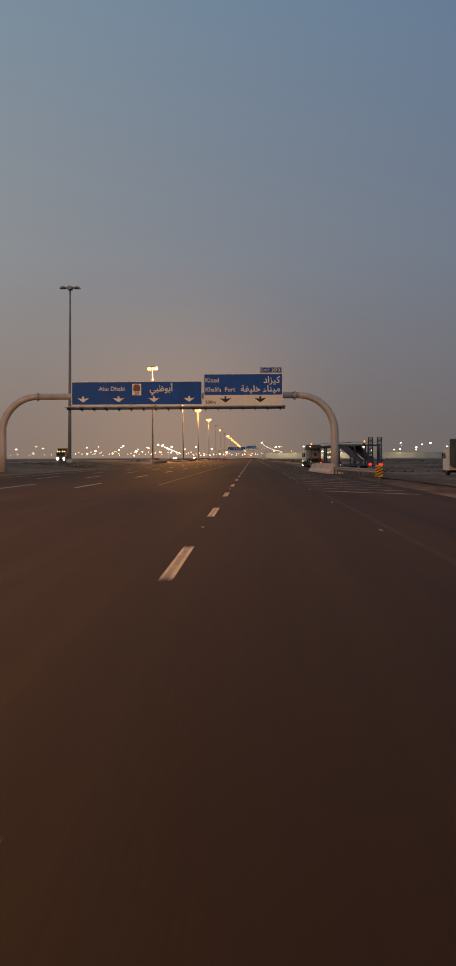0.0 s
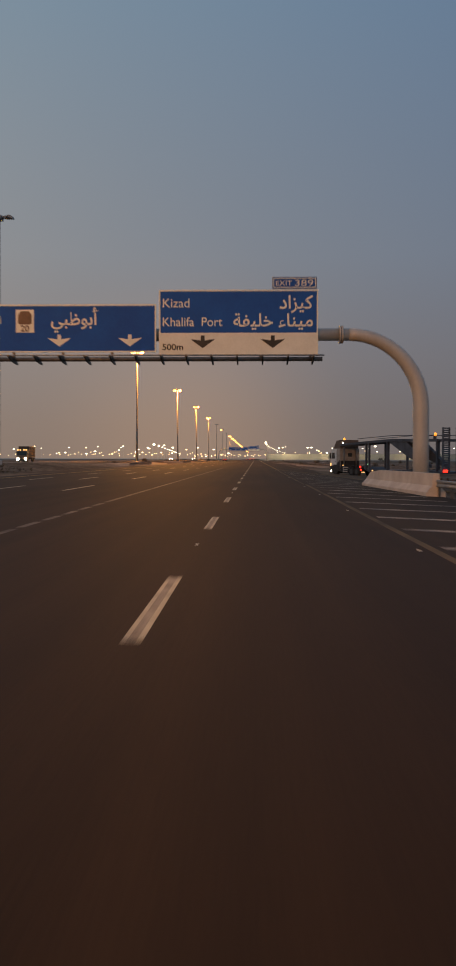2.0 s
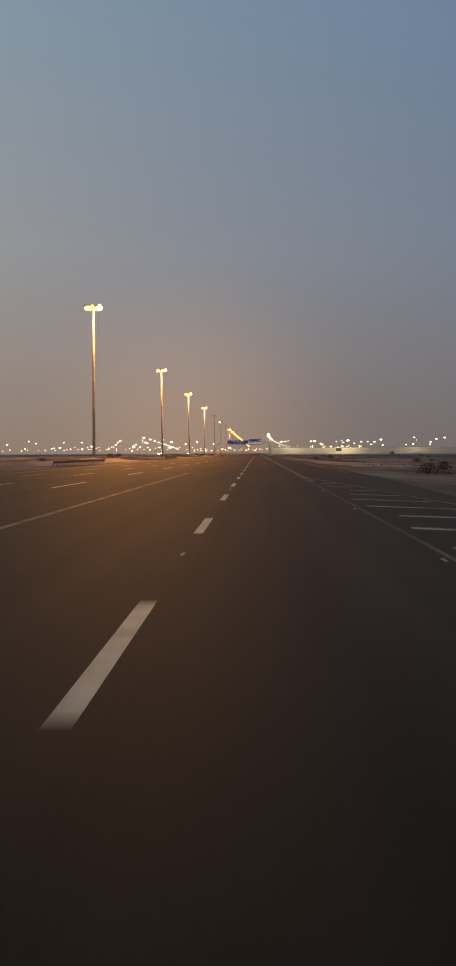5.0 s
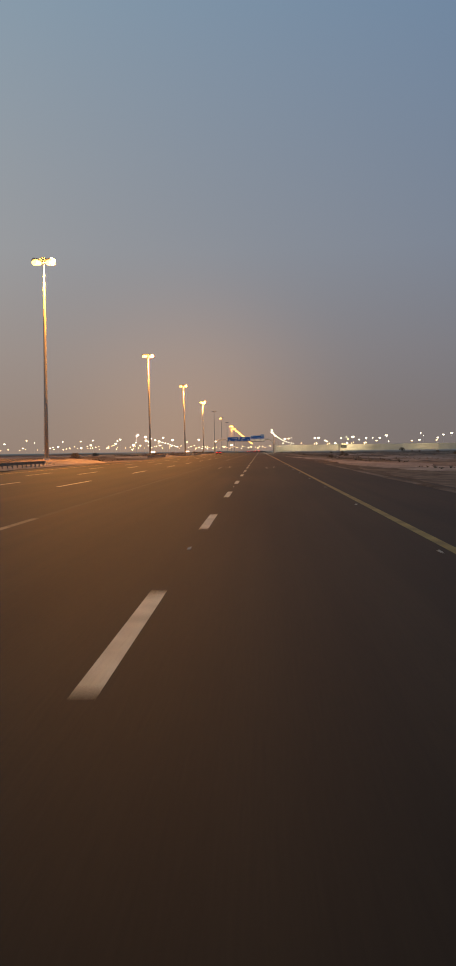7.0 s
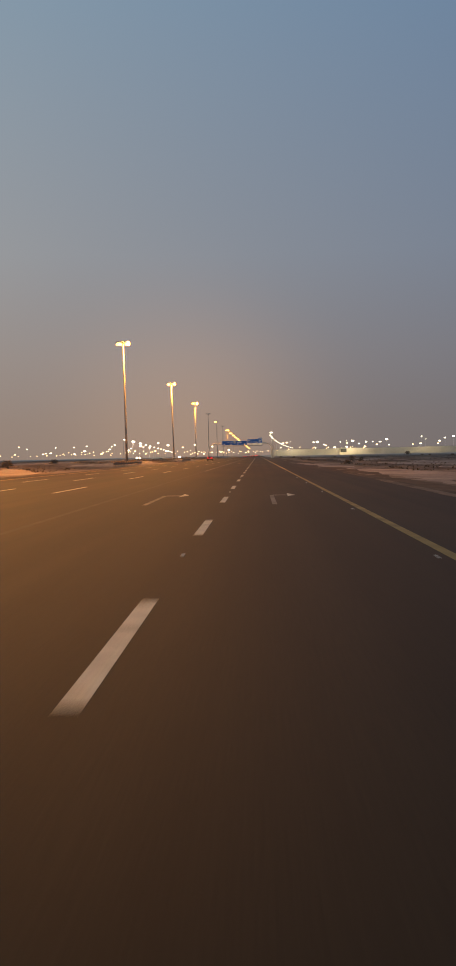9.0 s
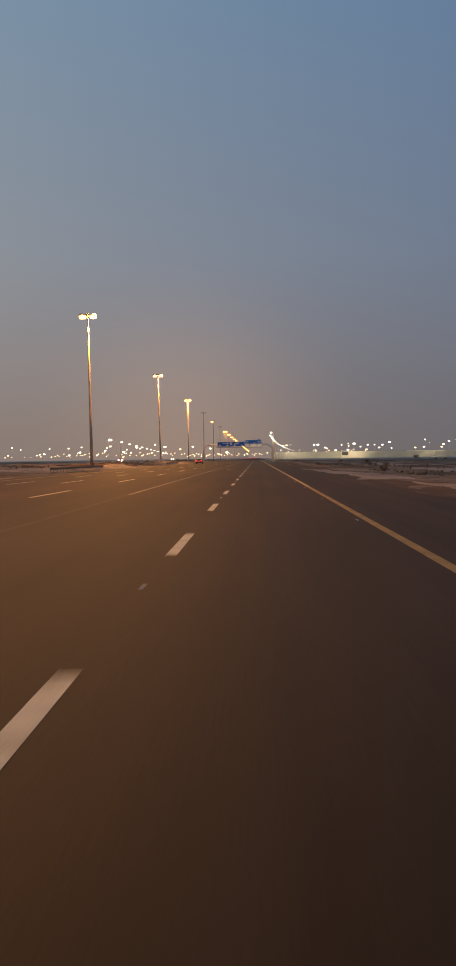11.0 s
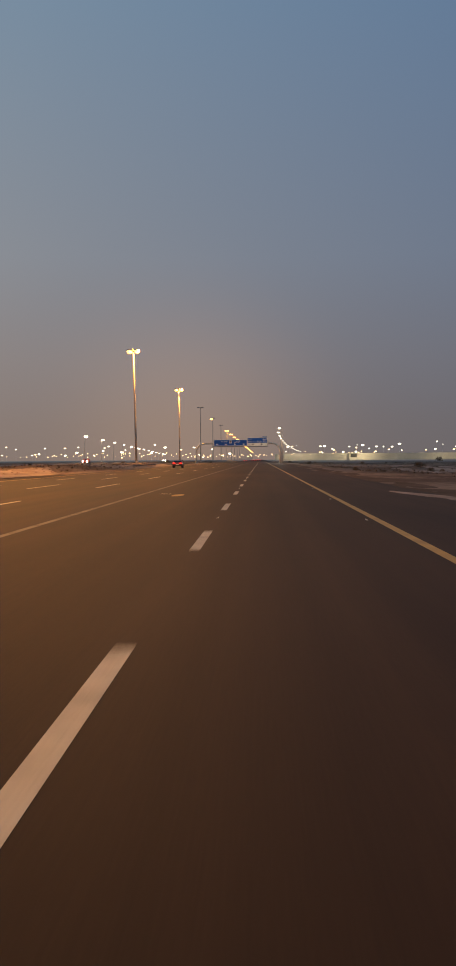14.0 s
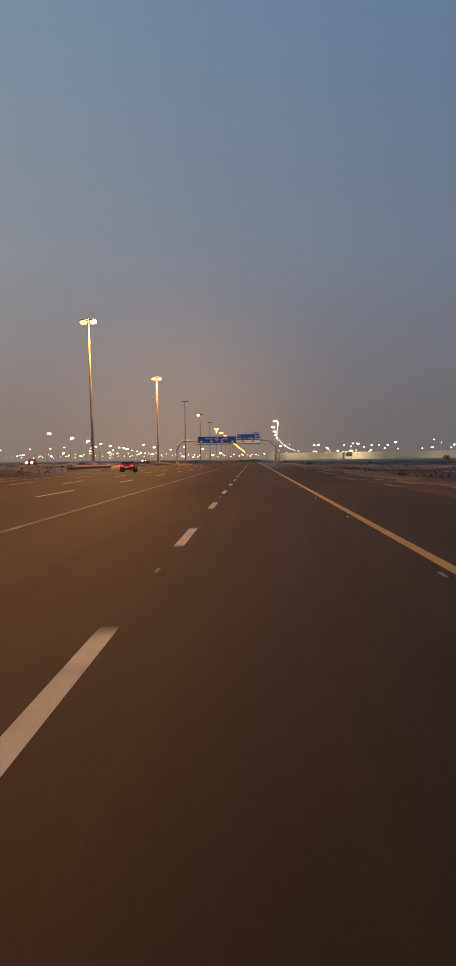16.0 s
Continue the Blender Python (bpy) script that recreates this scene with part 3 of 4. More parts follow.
def gantry(at):
    g = thing("sign_gantry", at, "arched grey tubular gantry with blue direction signs", "sign gantry", "gantries over the road")
    zc, r, xr, xl = 7.95, 3.8, 8.65, -26.6
    def arc(cx, sgn):
        return [(cx + sgn * r * math.sin(a), 0, zc - r + r * math.cos(a)) for a in (math.pi / 2 * k / 14 for k in range(15))]
    right = arc(xr - r, 1)
    part("post", tube(right + [(xr, 0, 2.2), (xr, 0, -0.7)], [0.33 + 0.09 * min(1, k / 14) for k in range(17)], 22), M_PIPE, g)
    part("post", tube(arc(xl + r, -1) + [(xl, 0, 2.2), (xl, 0, -0.7)], [0.33 + 0.09 * min(1, k / 14) for k in range(17)], 22), M_PIPE, g)
    part("beam", tube([(xl + r, 0, zc), (xr - r, 0, zc)], 0.33, 20), M_PIPE, g)
    for x in (xl + r, xr - r - 0.4, xr - r - 0.52):
        part("flange", tube([(x, 0, zc), (x + 0.09, 0, zc)], 0.47, 20), M_PIPE, g)
    for x in (xl, xr):
        part("base_plate", box(x - 0.8, x + 0.8, -0.8, 0.8, -0.9, -0.2, 0.04), M_CONCRETE, g, "concrete footing")
    # walkway rail under the signs with its brackets
    part("walkway_rail", tube([(-19.6, -0.5, 6.62), (3.42, -0.5, 6.62)], 0.115, 12), M_DARK_STEEL, g, "dark steel tube under the signs")
    part("front_rail", tube([(-19.6, -1.62, 6.70), (3.45, -1.62, 6.70)], 0.035, 8), M_GALV, g, "thin steel rail along the walkway")
    part("walkway_rail", box(-19.6, 3.42, -0.56, -0.44, 6.80, 6.87, 0.01), M_GALV, g)
    bracket = prism([(-1.68, 6.66), (-1.05, 6.52), (-0.45, 6.44), (0.34, 6.41), (0.42, 6.46), (-0.30, 6.74), (-1.68, 6.74)], "x", -0.04, 0.04)
    me = bpy.data.meshes.new("bracket")
    bracket.to_mesh(me)
    bracket.free()
    me.materials.append(M_DARK_STEEL)
    for k in range(18):
        b = new("bracket", me)
        b.parent = g
        b.location = (-19.35 + 1.31 * k, 0, -0.004)
    for x in [-18 + 2.6 * k for k in range(9)]:
        part("sign_strut", box(x - 0.06, x + 0.06, -0.48, -0.30, 6.62, 9.2), M_DARK_STEEL, g)

    # wide blue board
    y = -0.55
    b1 = part("direction_sign", box(-19.1, -5.27, y, y + 0.06, 6.98, 9.48, 0.01), [M_SIGN_BACK], g, "wide blue direction board with white border")
    part("sign_face", box(-19.05, -5.32, y - 0.008, y - 0.001, 7.02, 9.44), M_BLUE, b1)
    part("sign_border", border(-19.10, -5.27, 6.98, 9.48, 0.075, y - 0.009), M_SIGN_WHITE, b1)
    for x in (-17.85, -14.10, -10.37, -6.65):
        part("lane_arrow", arrow_down(bmesh.new(), x, 7.60, 1.25, 0.62, y - 0.009), M_SIGN_WHITE, b1)
    lettering("place_name", "Abu Dhabi", 0.62, M_SIGN_WHITE, b1, (-16.2, y - 0.014, 8.50), width=2.75, bold=0.003)
    lettering("place_name", "\uFEF2\uFE92\uFEC7\uFEEE\uFE91\uFE83", 0.95, M_SIGN_WHITE, b1, (-8.25, y - 0.014, 8.42), align="RIGHT", width=2.55, bold=0.014)
    part("crest_plate", box(-12.66, -11.70, y - 0.014, y - 0.008, 8.02, 9.22, 0.003), M_SIGN_WHITE, b1)
    part("crest", prism([(-12.54, 8.50), (-12.40, 8.44), (-11.96, 8.44), (-11.82, 8.50), (-11.82, 8.95), (-11.98, 9.14), (-12.38, 9.14), (-12.54, 8.95)], "y", y - 0.022, y - 0.0145), M_CREST, b1, "brown crest shape")
    lettering("route_number", "20", 0.46, M_CREST, b1, (-12.18, y - 0.018, 8.08), align="CENTER", bold=0.01)

    # exit board: blue over white
    b2 = part("direction_sign", box(-5.12, 3.19, y, y + 0.06, 6.86, 10.22, 0.01), [M_SIGN_BACK], g, "blue and white exit direction board")
    part("sign_face", box(-5.07, 3.14, y - 0.008, y - 0.001, 7.99, 10.17), M_BLUE, b2)
    part("exit_panel", box(-5.07, 3.14, y - 0.008, y - 0.001, 6.91, 7.986), M_SIGN_WHITE, b2, "white lower panel")
    part("sign_border", border(-5.12, 3.19, 6.86, 10.22, 0.075, y - 0.009), M_SIGN_WHITE, b2)
    for x in (-2.83, 0.83):
        part("lane_arrow", arrow_down(bmesh.new(), x, 7.52, 1.30, 0.66, y - 0.009), M_SIGN_BLACK, b2)
    lettering("place_name", "Kizad", 0.66, M_SIGN_WHITE, b2, (-4.92, y - 0.014, 9.32), width=1.4, bold=0.003)
    lettering("place_name", "Khalifa  Port", 0.66, M_SIGN_WHITE, b2, (-4.92, y - 0.014, 8.34), width=3.12, bold=0.003)
    lettering("place_name", "\uFEA9\uFE8D\uFEB0\uFEF4\uFEDB", 0.95, M_SIGN_WHITE, b2, (2.92, y - 0.014, 9.24), align="RIGHT", width=1.75, bold=0.014)
    lettering("place_name", "\uFE94\uFED4\uFEF4\uFEE0\uFEA7 \uFE80\uFE8E\uFEE8\uFEF4\uFEE3", 0.92, M_SIGN_WHITE, b2, (2.92, y - 0.014, 8.32), align="RIGHT", width=4.15, bold=0.014)
    lettering("distance", "500m", 0.44, M_SIGN_BLACK, b2, (-4.95, y - 0.014, 7.10), width=1.1, bold=0.008)
    b3 = part("exit_plate", box(0.80, 3.12, y, y + 0.05, 10.26, 10.88, 0.01), [M_SIGN_BACK], g, "small blue exit number plate")
    part("sign_face", box(0.83, 3.09, y - 0.008, y - 0.001, 10.29, 10.85), M_BLUE, b3)
    part("sign_border", border(0.86, 3.06, 10.32, 10.82, 0.04, y - 0.009), M_SIGN_WHITE, b3)
    lettering("exit_word", "EXIT", 0.36, M_SIGN_WHITE, b3, (0.98, y - 0.014, 10.44), width=0.85)
    lettering("exit_number", "389", 0.46, M_SIGN_WHITE, b3, (1.98, y - 0.014, 10.41), width=0.95)
    return g


near_gantry = gantry((0, 104.65, 0))
copy_thing(near_gantry, pose(-0.3, 768.0, 0.2))


# ---- roadside at the nose of the slip road ----
def concrete_barrier(at, turn, length):
    b = thing("concrete_barrier", at, "pale concrete safety barrier with a sloped end", "barrier", turn=turn)
    sec = [(-0.42, -0.4), (0.42, -0.4), (0.42, 0.10), (0.17, 0.38), (0.13, 0.92), (-0.13, 0.92), (-0.17, 0.38), (-0.42, 0.10)]
    n = int(length / 4)
    for k in range(n):
        bm = prism(sec, "y", k * 4 + 0.015, k * 4 + 3.985)
        if k == n - 1:
            for v in bm.verts:
                if v.co.y > n * 4 - 1 and v.co.z > 0.5:
                    v.co.z, v.co.y = 0.78, v.co.y - 1.2
        part("barrier_block", bm, M_CONCRETE, b)
    return b


concrete_barrier((7.7, 95.0, road_z(7.7) + 0.08), math.degrees(math.atan2(1.1, 17)), 16)


def guard_rail(at, turn, length, steel, post_steel, label="galvanised W-beam guard rail on steel posts"):
    g = thing("guard_rail", at, label, "guard rail", turn=turn)
    w = [(0.0, 0.43), (0.04, 0.47), (0.04, 0.52), (0.0, 0.57), (0.0, 0.60), (0.04, 0.65), (0.04, 0.70), (0.0, 0.745),
         (0.012, 0.745), (0.053, 0.70), (0.053, 0.65), (0.012, 0.60), (0.012, 0.57), (0.053, 0.52), (0.053, 0.47), (0.012, 0.43)]
    part("beam", prism([(-u, v) for u, v in w], "y", 0, length), steel, g)
    k = 0.5
    while k < length:
        part("post", box(0.02, 0.12, k - 0.05, k + 0.05, -0.5, 0.74), post_steel, g)
        k += 2.0
    return g


guard_rail((9.3, 72.5, road_z(8.4)), math.degrees(math.atan2(1.55, 22.5)), 22.6, M_GALV, M_DARK_STEEL)

# short rails along the median that shield the feet of the lit masts
for y in (326.8, 473.2, 629.2):
    guard_rail((-25.0, y - 39, land_z(-25.0, y - 58) + 0.02), 180, 41, M_DUSTY_RAIL, M_DUSTY_RAIL, "dusty W-beam guard rail on the median before a lighting mast")


def object_marker(at):
    m = thing("object_marker", at, "yellow and black striped object marker board on a post", "road sign")
    part("post", tube([(0, 0.05, -0.3), (0, 0.05, 1.25)], 0.035, 8), M_GALV, m)
    board = part("board", box(-0.22, 0.22, -0.02, 0.01, 0.42, 1.12, 0.012), M_MARK_YELLOW, m)
    for k in range(4):
        z = 0.40 + 0.17 * k
        part("stripe", prism([(-0.21, max(z, 0.43)), (0.21, z + 0.20), (0.21, min(z + 0.285, 1.11)), (-0.21, z + 0.085)], "y", -0.028, -0.021), M_SIGN_BLACK, board)
    return m


object_marker((7.65, 60.5, road_z(7.65)))


# ---- vehicles ----
def wheel(parent, x, y, r, w):
    """A tyre with its rim, axle along x."""
    t = part("wheel", tube([(x - w / 2, y, r), (x - w / 2 + 0.04, y, r), (x + w / 2 - 0.04, y, r), (x + w / 2, y, r)], [r * 0.9, r, r, r * 0.9], 20), M_RUBBER, parent)
    side = -1 if x < 0 else 1
    xo = x + side * (w / 2)
    part("rim", tube([(xo - side * 0.05, y, r), (xo + side * 0.012, y, r)], [r * 0.56, r * 0.5], 14), M_RIM, t)
    return t


def lorry_cab(v, paint, top, deflector=True):
    """Cab over engine, nose at y = 0, forward is +y."""
    cab = part("cab", prism([(-2.2, 0.55), (-0.05, 0.55), (0.0, 0.9), (0.0, 1.5), (-0.22, 2.55), (-0.6, 2.75), (-2.2, 2.75)], "x", -1.24, 1.24), paint, v)
    part("windscreen", prism([(-0.005, 1.58), (0.012, 1.55), (-0.205, 2.52), (-0.222, 2.52)], "x", -1.1, 1.1), M_GLASS, cab)
    for sx in (-1, 1):
        part("side_window", prism([(-1.02, 1.76), (-0.26, 1.76), (-0.40, 2.34), (-0.98, 2.37)], "x", sx * 1.235, sx * 1.255), M_GLASS, cab)
        part("mirror", box(sx * 1.30 - 0.07, sx * 1.30 + 0.07, -0.12, 0.02, 1.75, 2.35, 0.03), M_CHASSIS, cab)
        part("headlight", box(sx * 1.0 - 0.18, sx * 1.0 + 0.18, -0.06, 0.03, 0.62, 0.82, 0.03), M_HEADLIGHT, cab, "lit headlight")
        part("step", box(sx * 1.1 - 0.14, sx * 1.1 + 0.14, -1.1, -0.5, 0.32, 0.55, 0.02), M_CHASSIS, cab)
    part("bumper", box(-1.24, 1.24, -0.30, 0.05, 0.28, 0.62, 0.05), M_CHASSIS, cab)
    if deflector:
        part("roof_deflector", prism([(-2.15, 2.755), (-0.55, 2.755), (-0.95, 3.2), (-1.25, 3.55), (-2.15, 3.62)], "x", -1.18, 1.18), top, cab, "dark roof wind deflector")
    return cab


def car_transporter(at, turn):
    v = thing("car_transporter", at, "white-cabbed car transporter with an empty dark trailer", "lorry", turn=turn)
    cab = lorry_cab(v, M_CAB_WHITE, M_CAB_DARK)
    part("sleeper_panel", box(-1.255, 1.255, -2.22, -1.45, 0.95, 2.756, 0.02), M_CAB_REAR, cab, "beige-brown back wall of the cab")
    part("rear_lower_panel", box(-1.22, 1.22, -2.30, -2.215, 0.96, 1.55, 0.02), M_CHASSIS, cab)
    for sx in (-1, 1):
        part("wheel_arch", prism([(-1.85, 0.45), (-1.75, 0.95), (-1.5, 1.16), (-0.8, 1.16), (-0.55, 0.95), (-0.4, 0.45)], "x", sx * 1.25, sx * 1.275), M_CHASSIS, cab)
    part("rear_window", box(-0.25, 0.30, -2.24, -2.215, 1.95, 2.32, 0.01), M_GLASS, cab)
    for sx in (-1, 1):
        part("side_skirt", box(sx * 1.22 - 0.04, sx * 1.22 + 0.04, -4.0, -2.25, 0.42, 1.0, 0.02), M_CHASSIS, v)
    part("beacon", tube([(-0.3, -1.5, 3.58), (-0.3, -1.5, 3.66), (-0.3, -1.5, 3.80), (-0.3, -1.5, 3.86)], [0.13, 0.13, 0.11, 0.05], 12), M_AMBER, cab, "lit amber beacon")
    part("marker_light", box(-1.28, -1.25, -0.26, -0.08, 0.42, 0.58, 0.01), M_HEADLIGHT, cab, "lit white corner lamp")
    part("chassis", box(-0.55, 0.55, -6.1, -2.2, 0.62, 0.95, 0.02), M_CHASSIS, v)
    for sx in (-1, 1):
        part("fuel_tank", tube([(sx * 0.95, -3.4, 0.66), (sx * 0.95, -2.4, 0.66)], 0.29, 14), M_GALV, v)
        for y in (-1.15, -4.6, -5.7):
            wheel(v, sx * 1.05, y, 0.50, 0.34)
        part("mudguard", box(sx * 1.05 - 0.22, sx * 1.05 + 0.22, -6.3, -4.05, 1.03, 1.08, 0.01), M_CHASSIS, v)
    for x in (-1.02, 0.86):
        part("tail_light", box(x - 0.09, x + 0.09, -6.36, -6.30, 0.60, 0.76, 0.02), M_TAIL, v, "lit red tail light")
    part("tail_light", box(-1.2, -1.02, -6.36, -6.30, 0.90, 1.05, 0.02), M_TAIL, v, "lit red tail light")
    part("green_lamp", box(-0.19, -0.06, -6.34, -6.28, 1.16, 1.28, 0.02), M_GREEN_LAMP, v, "lit green lamp")
    part("amber_strip", box(-0.95, -0.5, -6.35, -6.30, 0.43, 0.48, 0.01), M_MARKER_AMBER, v, "lit amber strip")
    part("lamp_post", box(-0.16, -0.09, -6.30, -6.24, 0.9, 1.18), M_CHASSIS, v)
    ladder = part("step_frame", box(-1.28, -1.20, -3.95, -2.85, 0.86, 0.93, 0.01), M_CONCRETE, v, "pale metal step frame")
    for z in (0.45, 0.65):
        part("step_bar", box(-1.28, -1.20, -3.9, -2.9, z, z + 0.055, 0.01), M_CONCRETE, ladder)
    part("step_bar", box(-1.275, -1.205, -3.0, -2.94, 0.45, 0.9), M_CONCRETE, ladder)
    part("side_fairing", prism([(-2.18, 1.0), (-1.40, 1.0), (-1.62, 1.36), (-2.18, 1.62)], "x", -1.262, -1.257), M_CHASSIS, cab, "dark side panel")
    for sx in (-1, 1):
        part("lower_panel", box(sx * 1.255 - 0.012, sx * 1.255 + 0.012, -2.2, -0.02, 0.56, 1.06, 0.004), M_CHASSIS, cab, "black lower cab panel")
        part("door_handle", box(sx * 1.265 - 0.01, sx * 1.265 + 0.01, -1.28, -1.10, 1.42, 1.46), M_CHASSIS, cab)
        part("door_seam", box(sx * 1.243 - 0.006, sx * 1.243 + 0.006, -1.36, -1.34, 1.06, 2.55), M_CHASSIS, cab)
    part("front_indicator", box(-1.29, -1.24, -0.16, -0.02, 1.02, 1.30, 0.015), M_MARKER_AMBER, cab, "lit amber corner lamp")
    for x in (-0.82, 0.78):
        part("exhaust_stack", tube([(x, -2.36, 0.95), (x, -2.36, 2.9)], 0.085, 10), M_GALV, cab)
    part("lamp_bar", box(-1.2, 1.2, -6.30, -6.22, 0.58, 0.92, 0.02), M_CHASSIS, v)
    for x, y, z in ((-1.262, -2.9, 1.05), (-1.22, -9.0, 0.60), (-1.22, -13.0, 0.60)):
        part("side_marker", box(x - 0.02, x, y - 0.08, y + 0.08, z, z + 0.09), M_MARKER_AMBER, v, "lit amber side marker")
    # trailer with two decks
    def q(y):
        return -6.6 + (y + 6.6) * 0.83 if y < -6.6 else y

    def deck(outline):
        return [(q(u), w) for u, w in outline]

    part("lower_deck", prism(deck([(-24, 0.50), (-21, 0.52), (-12, 0.48), (-8.6, 0.48), (-7.4, 0.80), (-7.4, 1.0), (-8.8, 0.74), (-12, 0.74), (-21, 0.78), (-24, 0.66)]), "x", -1.2, 1.2), M_TRAILER, v)
    part("drawbar", box(-0.15, 0.15, -7.2, -5.9, 0.75, 0.95, 0.02), M_CHASSIS, v)
    for sx in (-1, 1):
        part("upper_rail", prism(deck([(-23.4, 3.18), (-14.0, 3.30), (-2.3, 3.02), (-2.3, 3.24), (-14.0, 3.54), (-23.4, 3.40)]), "x", sx * 1.22 - 0.06, sx * 1.22 + 0.06), M_TRAILER, v)
        part("hand_rail", tube([(sx * 1.22, q(-23.2), 3.72), (sx * 1.22, q(-14), 3.84), (sx * 1.22, -6, 3.66)], 0.03, 6), M_TRAILER, v)
        for y in (-8.0, -8.7, -13.0, -19.5, -23.2):
            part("pillar", box(sx * 1.2 - 0.11, sx * 1.2 + 0.11, q(y) - 0.08, q(y) + 0.08, 0.70, 3.3, 0.015), M_TRAILER, v)
        part("loading_ramp", prism(deck([(-17.0, 3.25), (-13.2, 3.25), (-18.0, 1.7), (-21.5, 1.0), (-21.5, 1.25)]), "x", sx * 0.98 - 0.2, sx * 0.98 + 0.2), M_TRAILER, v, "dark sloping inner ramp")
        tower = part("tail_ramp", box(sx * 0.78 - 0.40, sx * 0.78 - 0.32, q(-24.3), q(-24.05), 0.6, 4.35, 0.01), M_TRAILER, v, "raised ladder-like tail ramp")
        part("ramp_rail", box(sx * 0.78 + 0.32, sx * 0.78 + 0.40, q(-24.3), q(-24.05), 0.6, 4.35, 0.01), M_TRAILER, tower)
        for k in range(21):
            part("rung", box(sx * 0.78 - 0.33, sx * 0.78 + 0.33, q(-24.26), q(-24.14), 0.72 + k * 0.175, 0.83 + k * 0.175), M_TRAILER, tower)
        part("tail_light", box(sx * 0.95 - 0.22, sx * 0.95 + 0.22, q(-24.45), q(-24.31), 0.62, 0.84, 0.02), M_TAIL, v, "lit red tail light")
        for y in (-17.8, -19.0):
            wheel(v, sx * 1.0, q(y), 0.42, 0.3)
    part("rear_beacon", tube([(-1.05, q(-22.6), 3.66), (-1.05, q(-22.6), 3.74), (-1.05, q(-22.6), 3.88), (-1.05, q(-22.6), 3.94)], [0.13, 0.13, 0.11, 0.05], 12), M_AMBER, v, "lit amber beacon")
    part("beacon_bracket", box(-1.26, -0.95, q(-22.6) - 0.06, q(-22.6) + 0.06, 3.40, 3.67), M_TRAILER, v)
    part("work_lamp", box(-1.12, -0.96, -2.52, -2.44, 3.26, 3.40, 0.02), M_LED, v, "small lit white work lamp")
    part("upper_deck", prism(deck([(-23.0, 3.22), (-14.0, 3.33), (-2.4, 3.06), (-2.4, 3.10), (-14.0, 3.38), (-23.0, 3.27)]), "x", -1.16, 1.16), M_TRAILER, v)
    return v


car_transporter((8.98, 158.0, -0.42), 22.5).scale = (0.90, 1.0, 1.05)


def box_lorry(at, turn, body_mat, paint, label, name="box_lorry", tail=True):
    v = thing(name, at, label, "lorry", turn=turn)
    lorry_cab(v, paint, paint, False)
    part("body", box(-1.25, 1.25, -10.5, -2.5, 1.05, 3.75, 0.03), body_mat, v)
    for k in range(9):
        for sx in (-1, 1):
            part("body_rib", box(sx * 1.265 - 0.015, sx * 1.265 + 0.015, -10.2 + k * 0.93, -10.08 + k * 0.93, 1.1, 3.7), body_mat, v)
    part("chassis", box(-0.5, 0.5, -10.3, -2.2, 0.7, 1.04, 0.02), M_CHASSIS, v)
    part("lamp_bar", box(-1.2, 1.2, -10.55, -10.48, 0.62, 0.95, 0.02), M_CHASSIS, v)
    for sx in (-1, 1):
        for y in (-1.2, -7.6, -8.8):
            wheel(v, sx * 1.05, y, 0.5, 0.34)
        if tail:
            part("tail_light", box(sx * 1.0 - 0.16, sx * 1.0 + 0.16, -10.62, -10.56, 0.70, 0.88, 0.02), M_TAIL, v, "lit red tail light")
    return v


box_lorry((21.2, 104.5, -0.55), 5.0, M_GREEN_BOX, M_CAB_WHITE, "dark green box lorry on the slip road, tail lights lit")
oncoming = box_lorry((-56.2, 287.0, 0.58), 182.0, M_BROWN_BOX, M_CAB_DARK, "oncoming lorry with a dark brown body and lit headlights", "oncoming_lorry", False)


for sx in (-1, 1):
    part("headlight_cluster", tube([(sx * 0.92, 0.03, 0.74), (sx * 0.92, 0.09, 0.74)], [0.30, 0.26], 14), M_HEADLIGHT, oncoming, "lit headlight cluster")
    part("fog_lamp", tube([(sx * 0.95, 0.05, 0.42), (sx * 0.95, 0.10, 0.42)], [0.13, 0.11], 10), M_HEADLIGHT, oncoming, "lit fog lamp")
for x in (-1.0, -0.45, 0.45, 1.0):
    part("roof_lamp", tube([(x, -0.52, 2.86), (x, -0.42, 2.86)], [0.17, 0.15], 10), M_MARKER_AMBER, oncoming, "lit warm roof lamp")
for k in range(4):
    part("side_marker", box(1.28, 1.31, -9.6 + 2.2 * k, -9.42 + 2.2 * k, 1.06, 1.18), M_MARKER_AMBER, oncoming, "lit amber side marker")


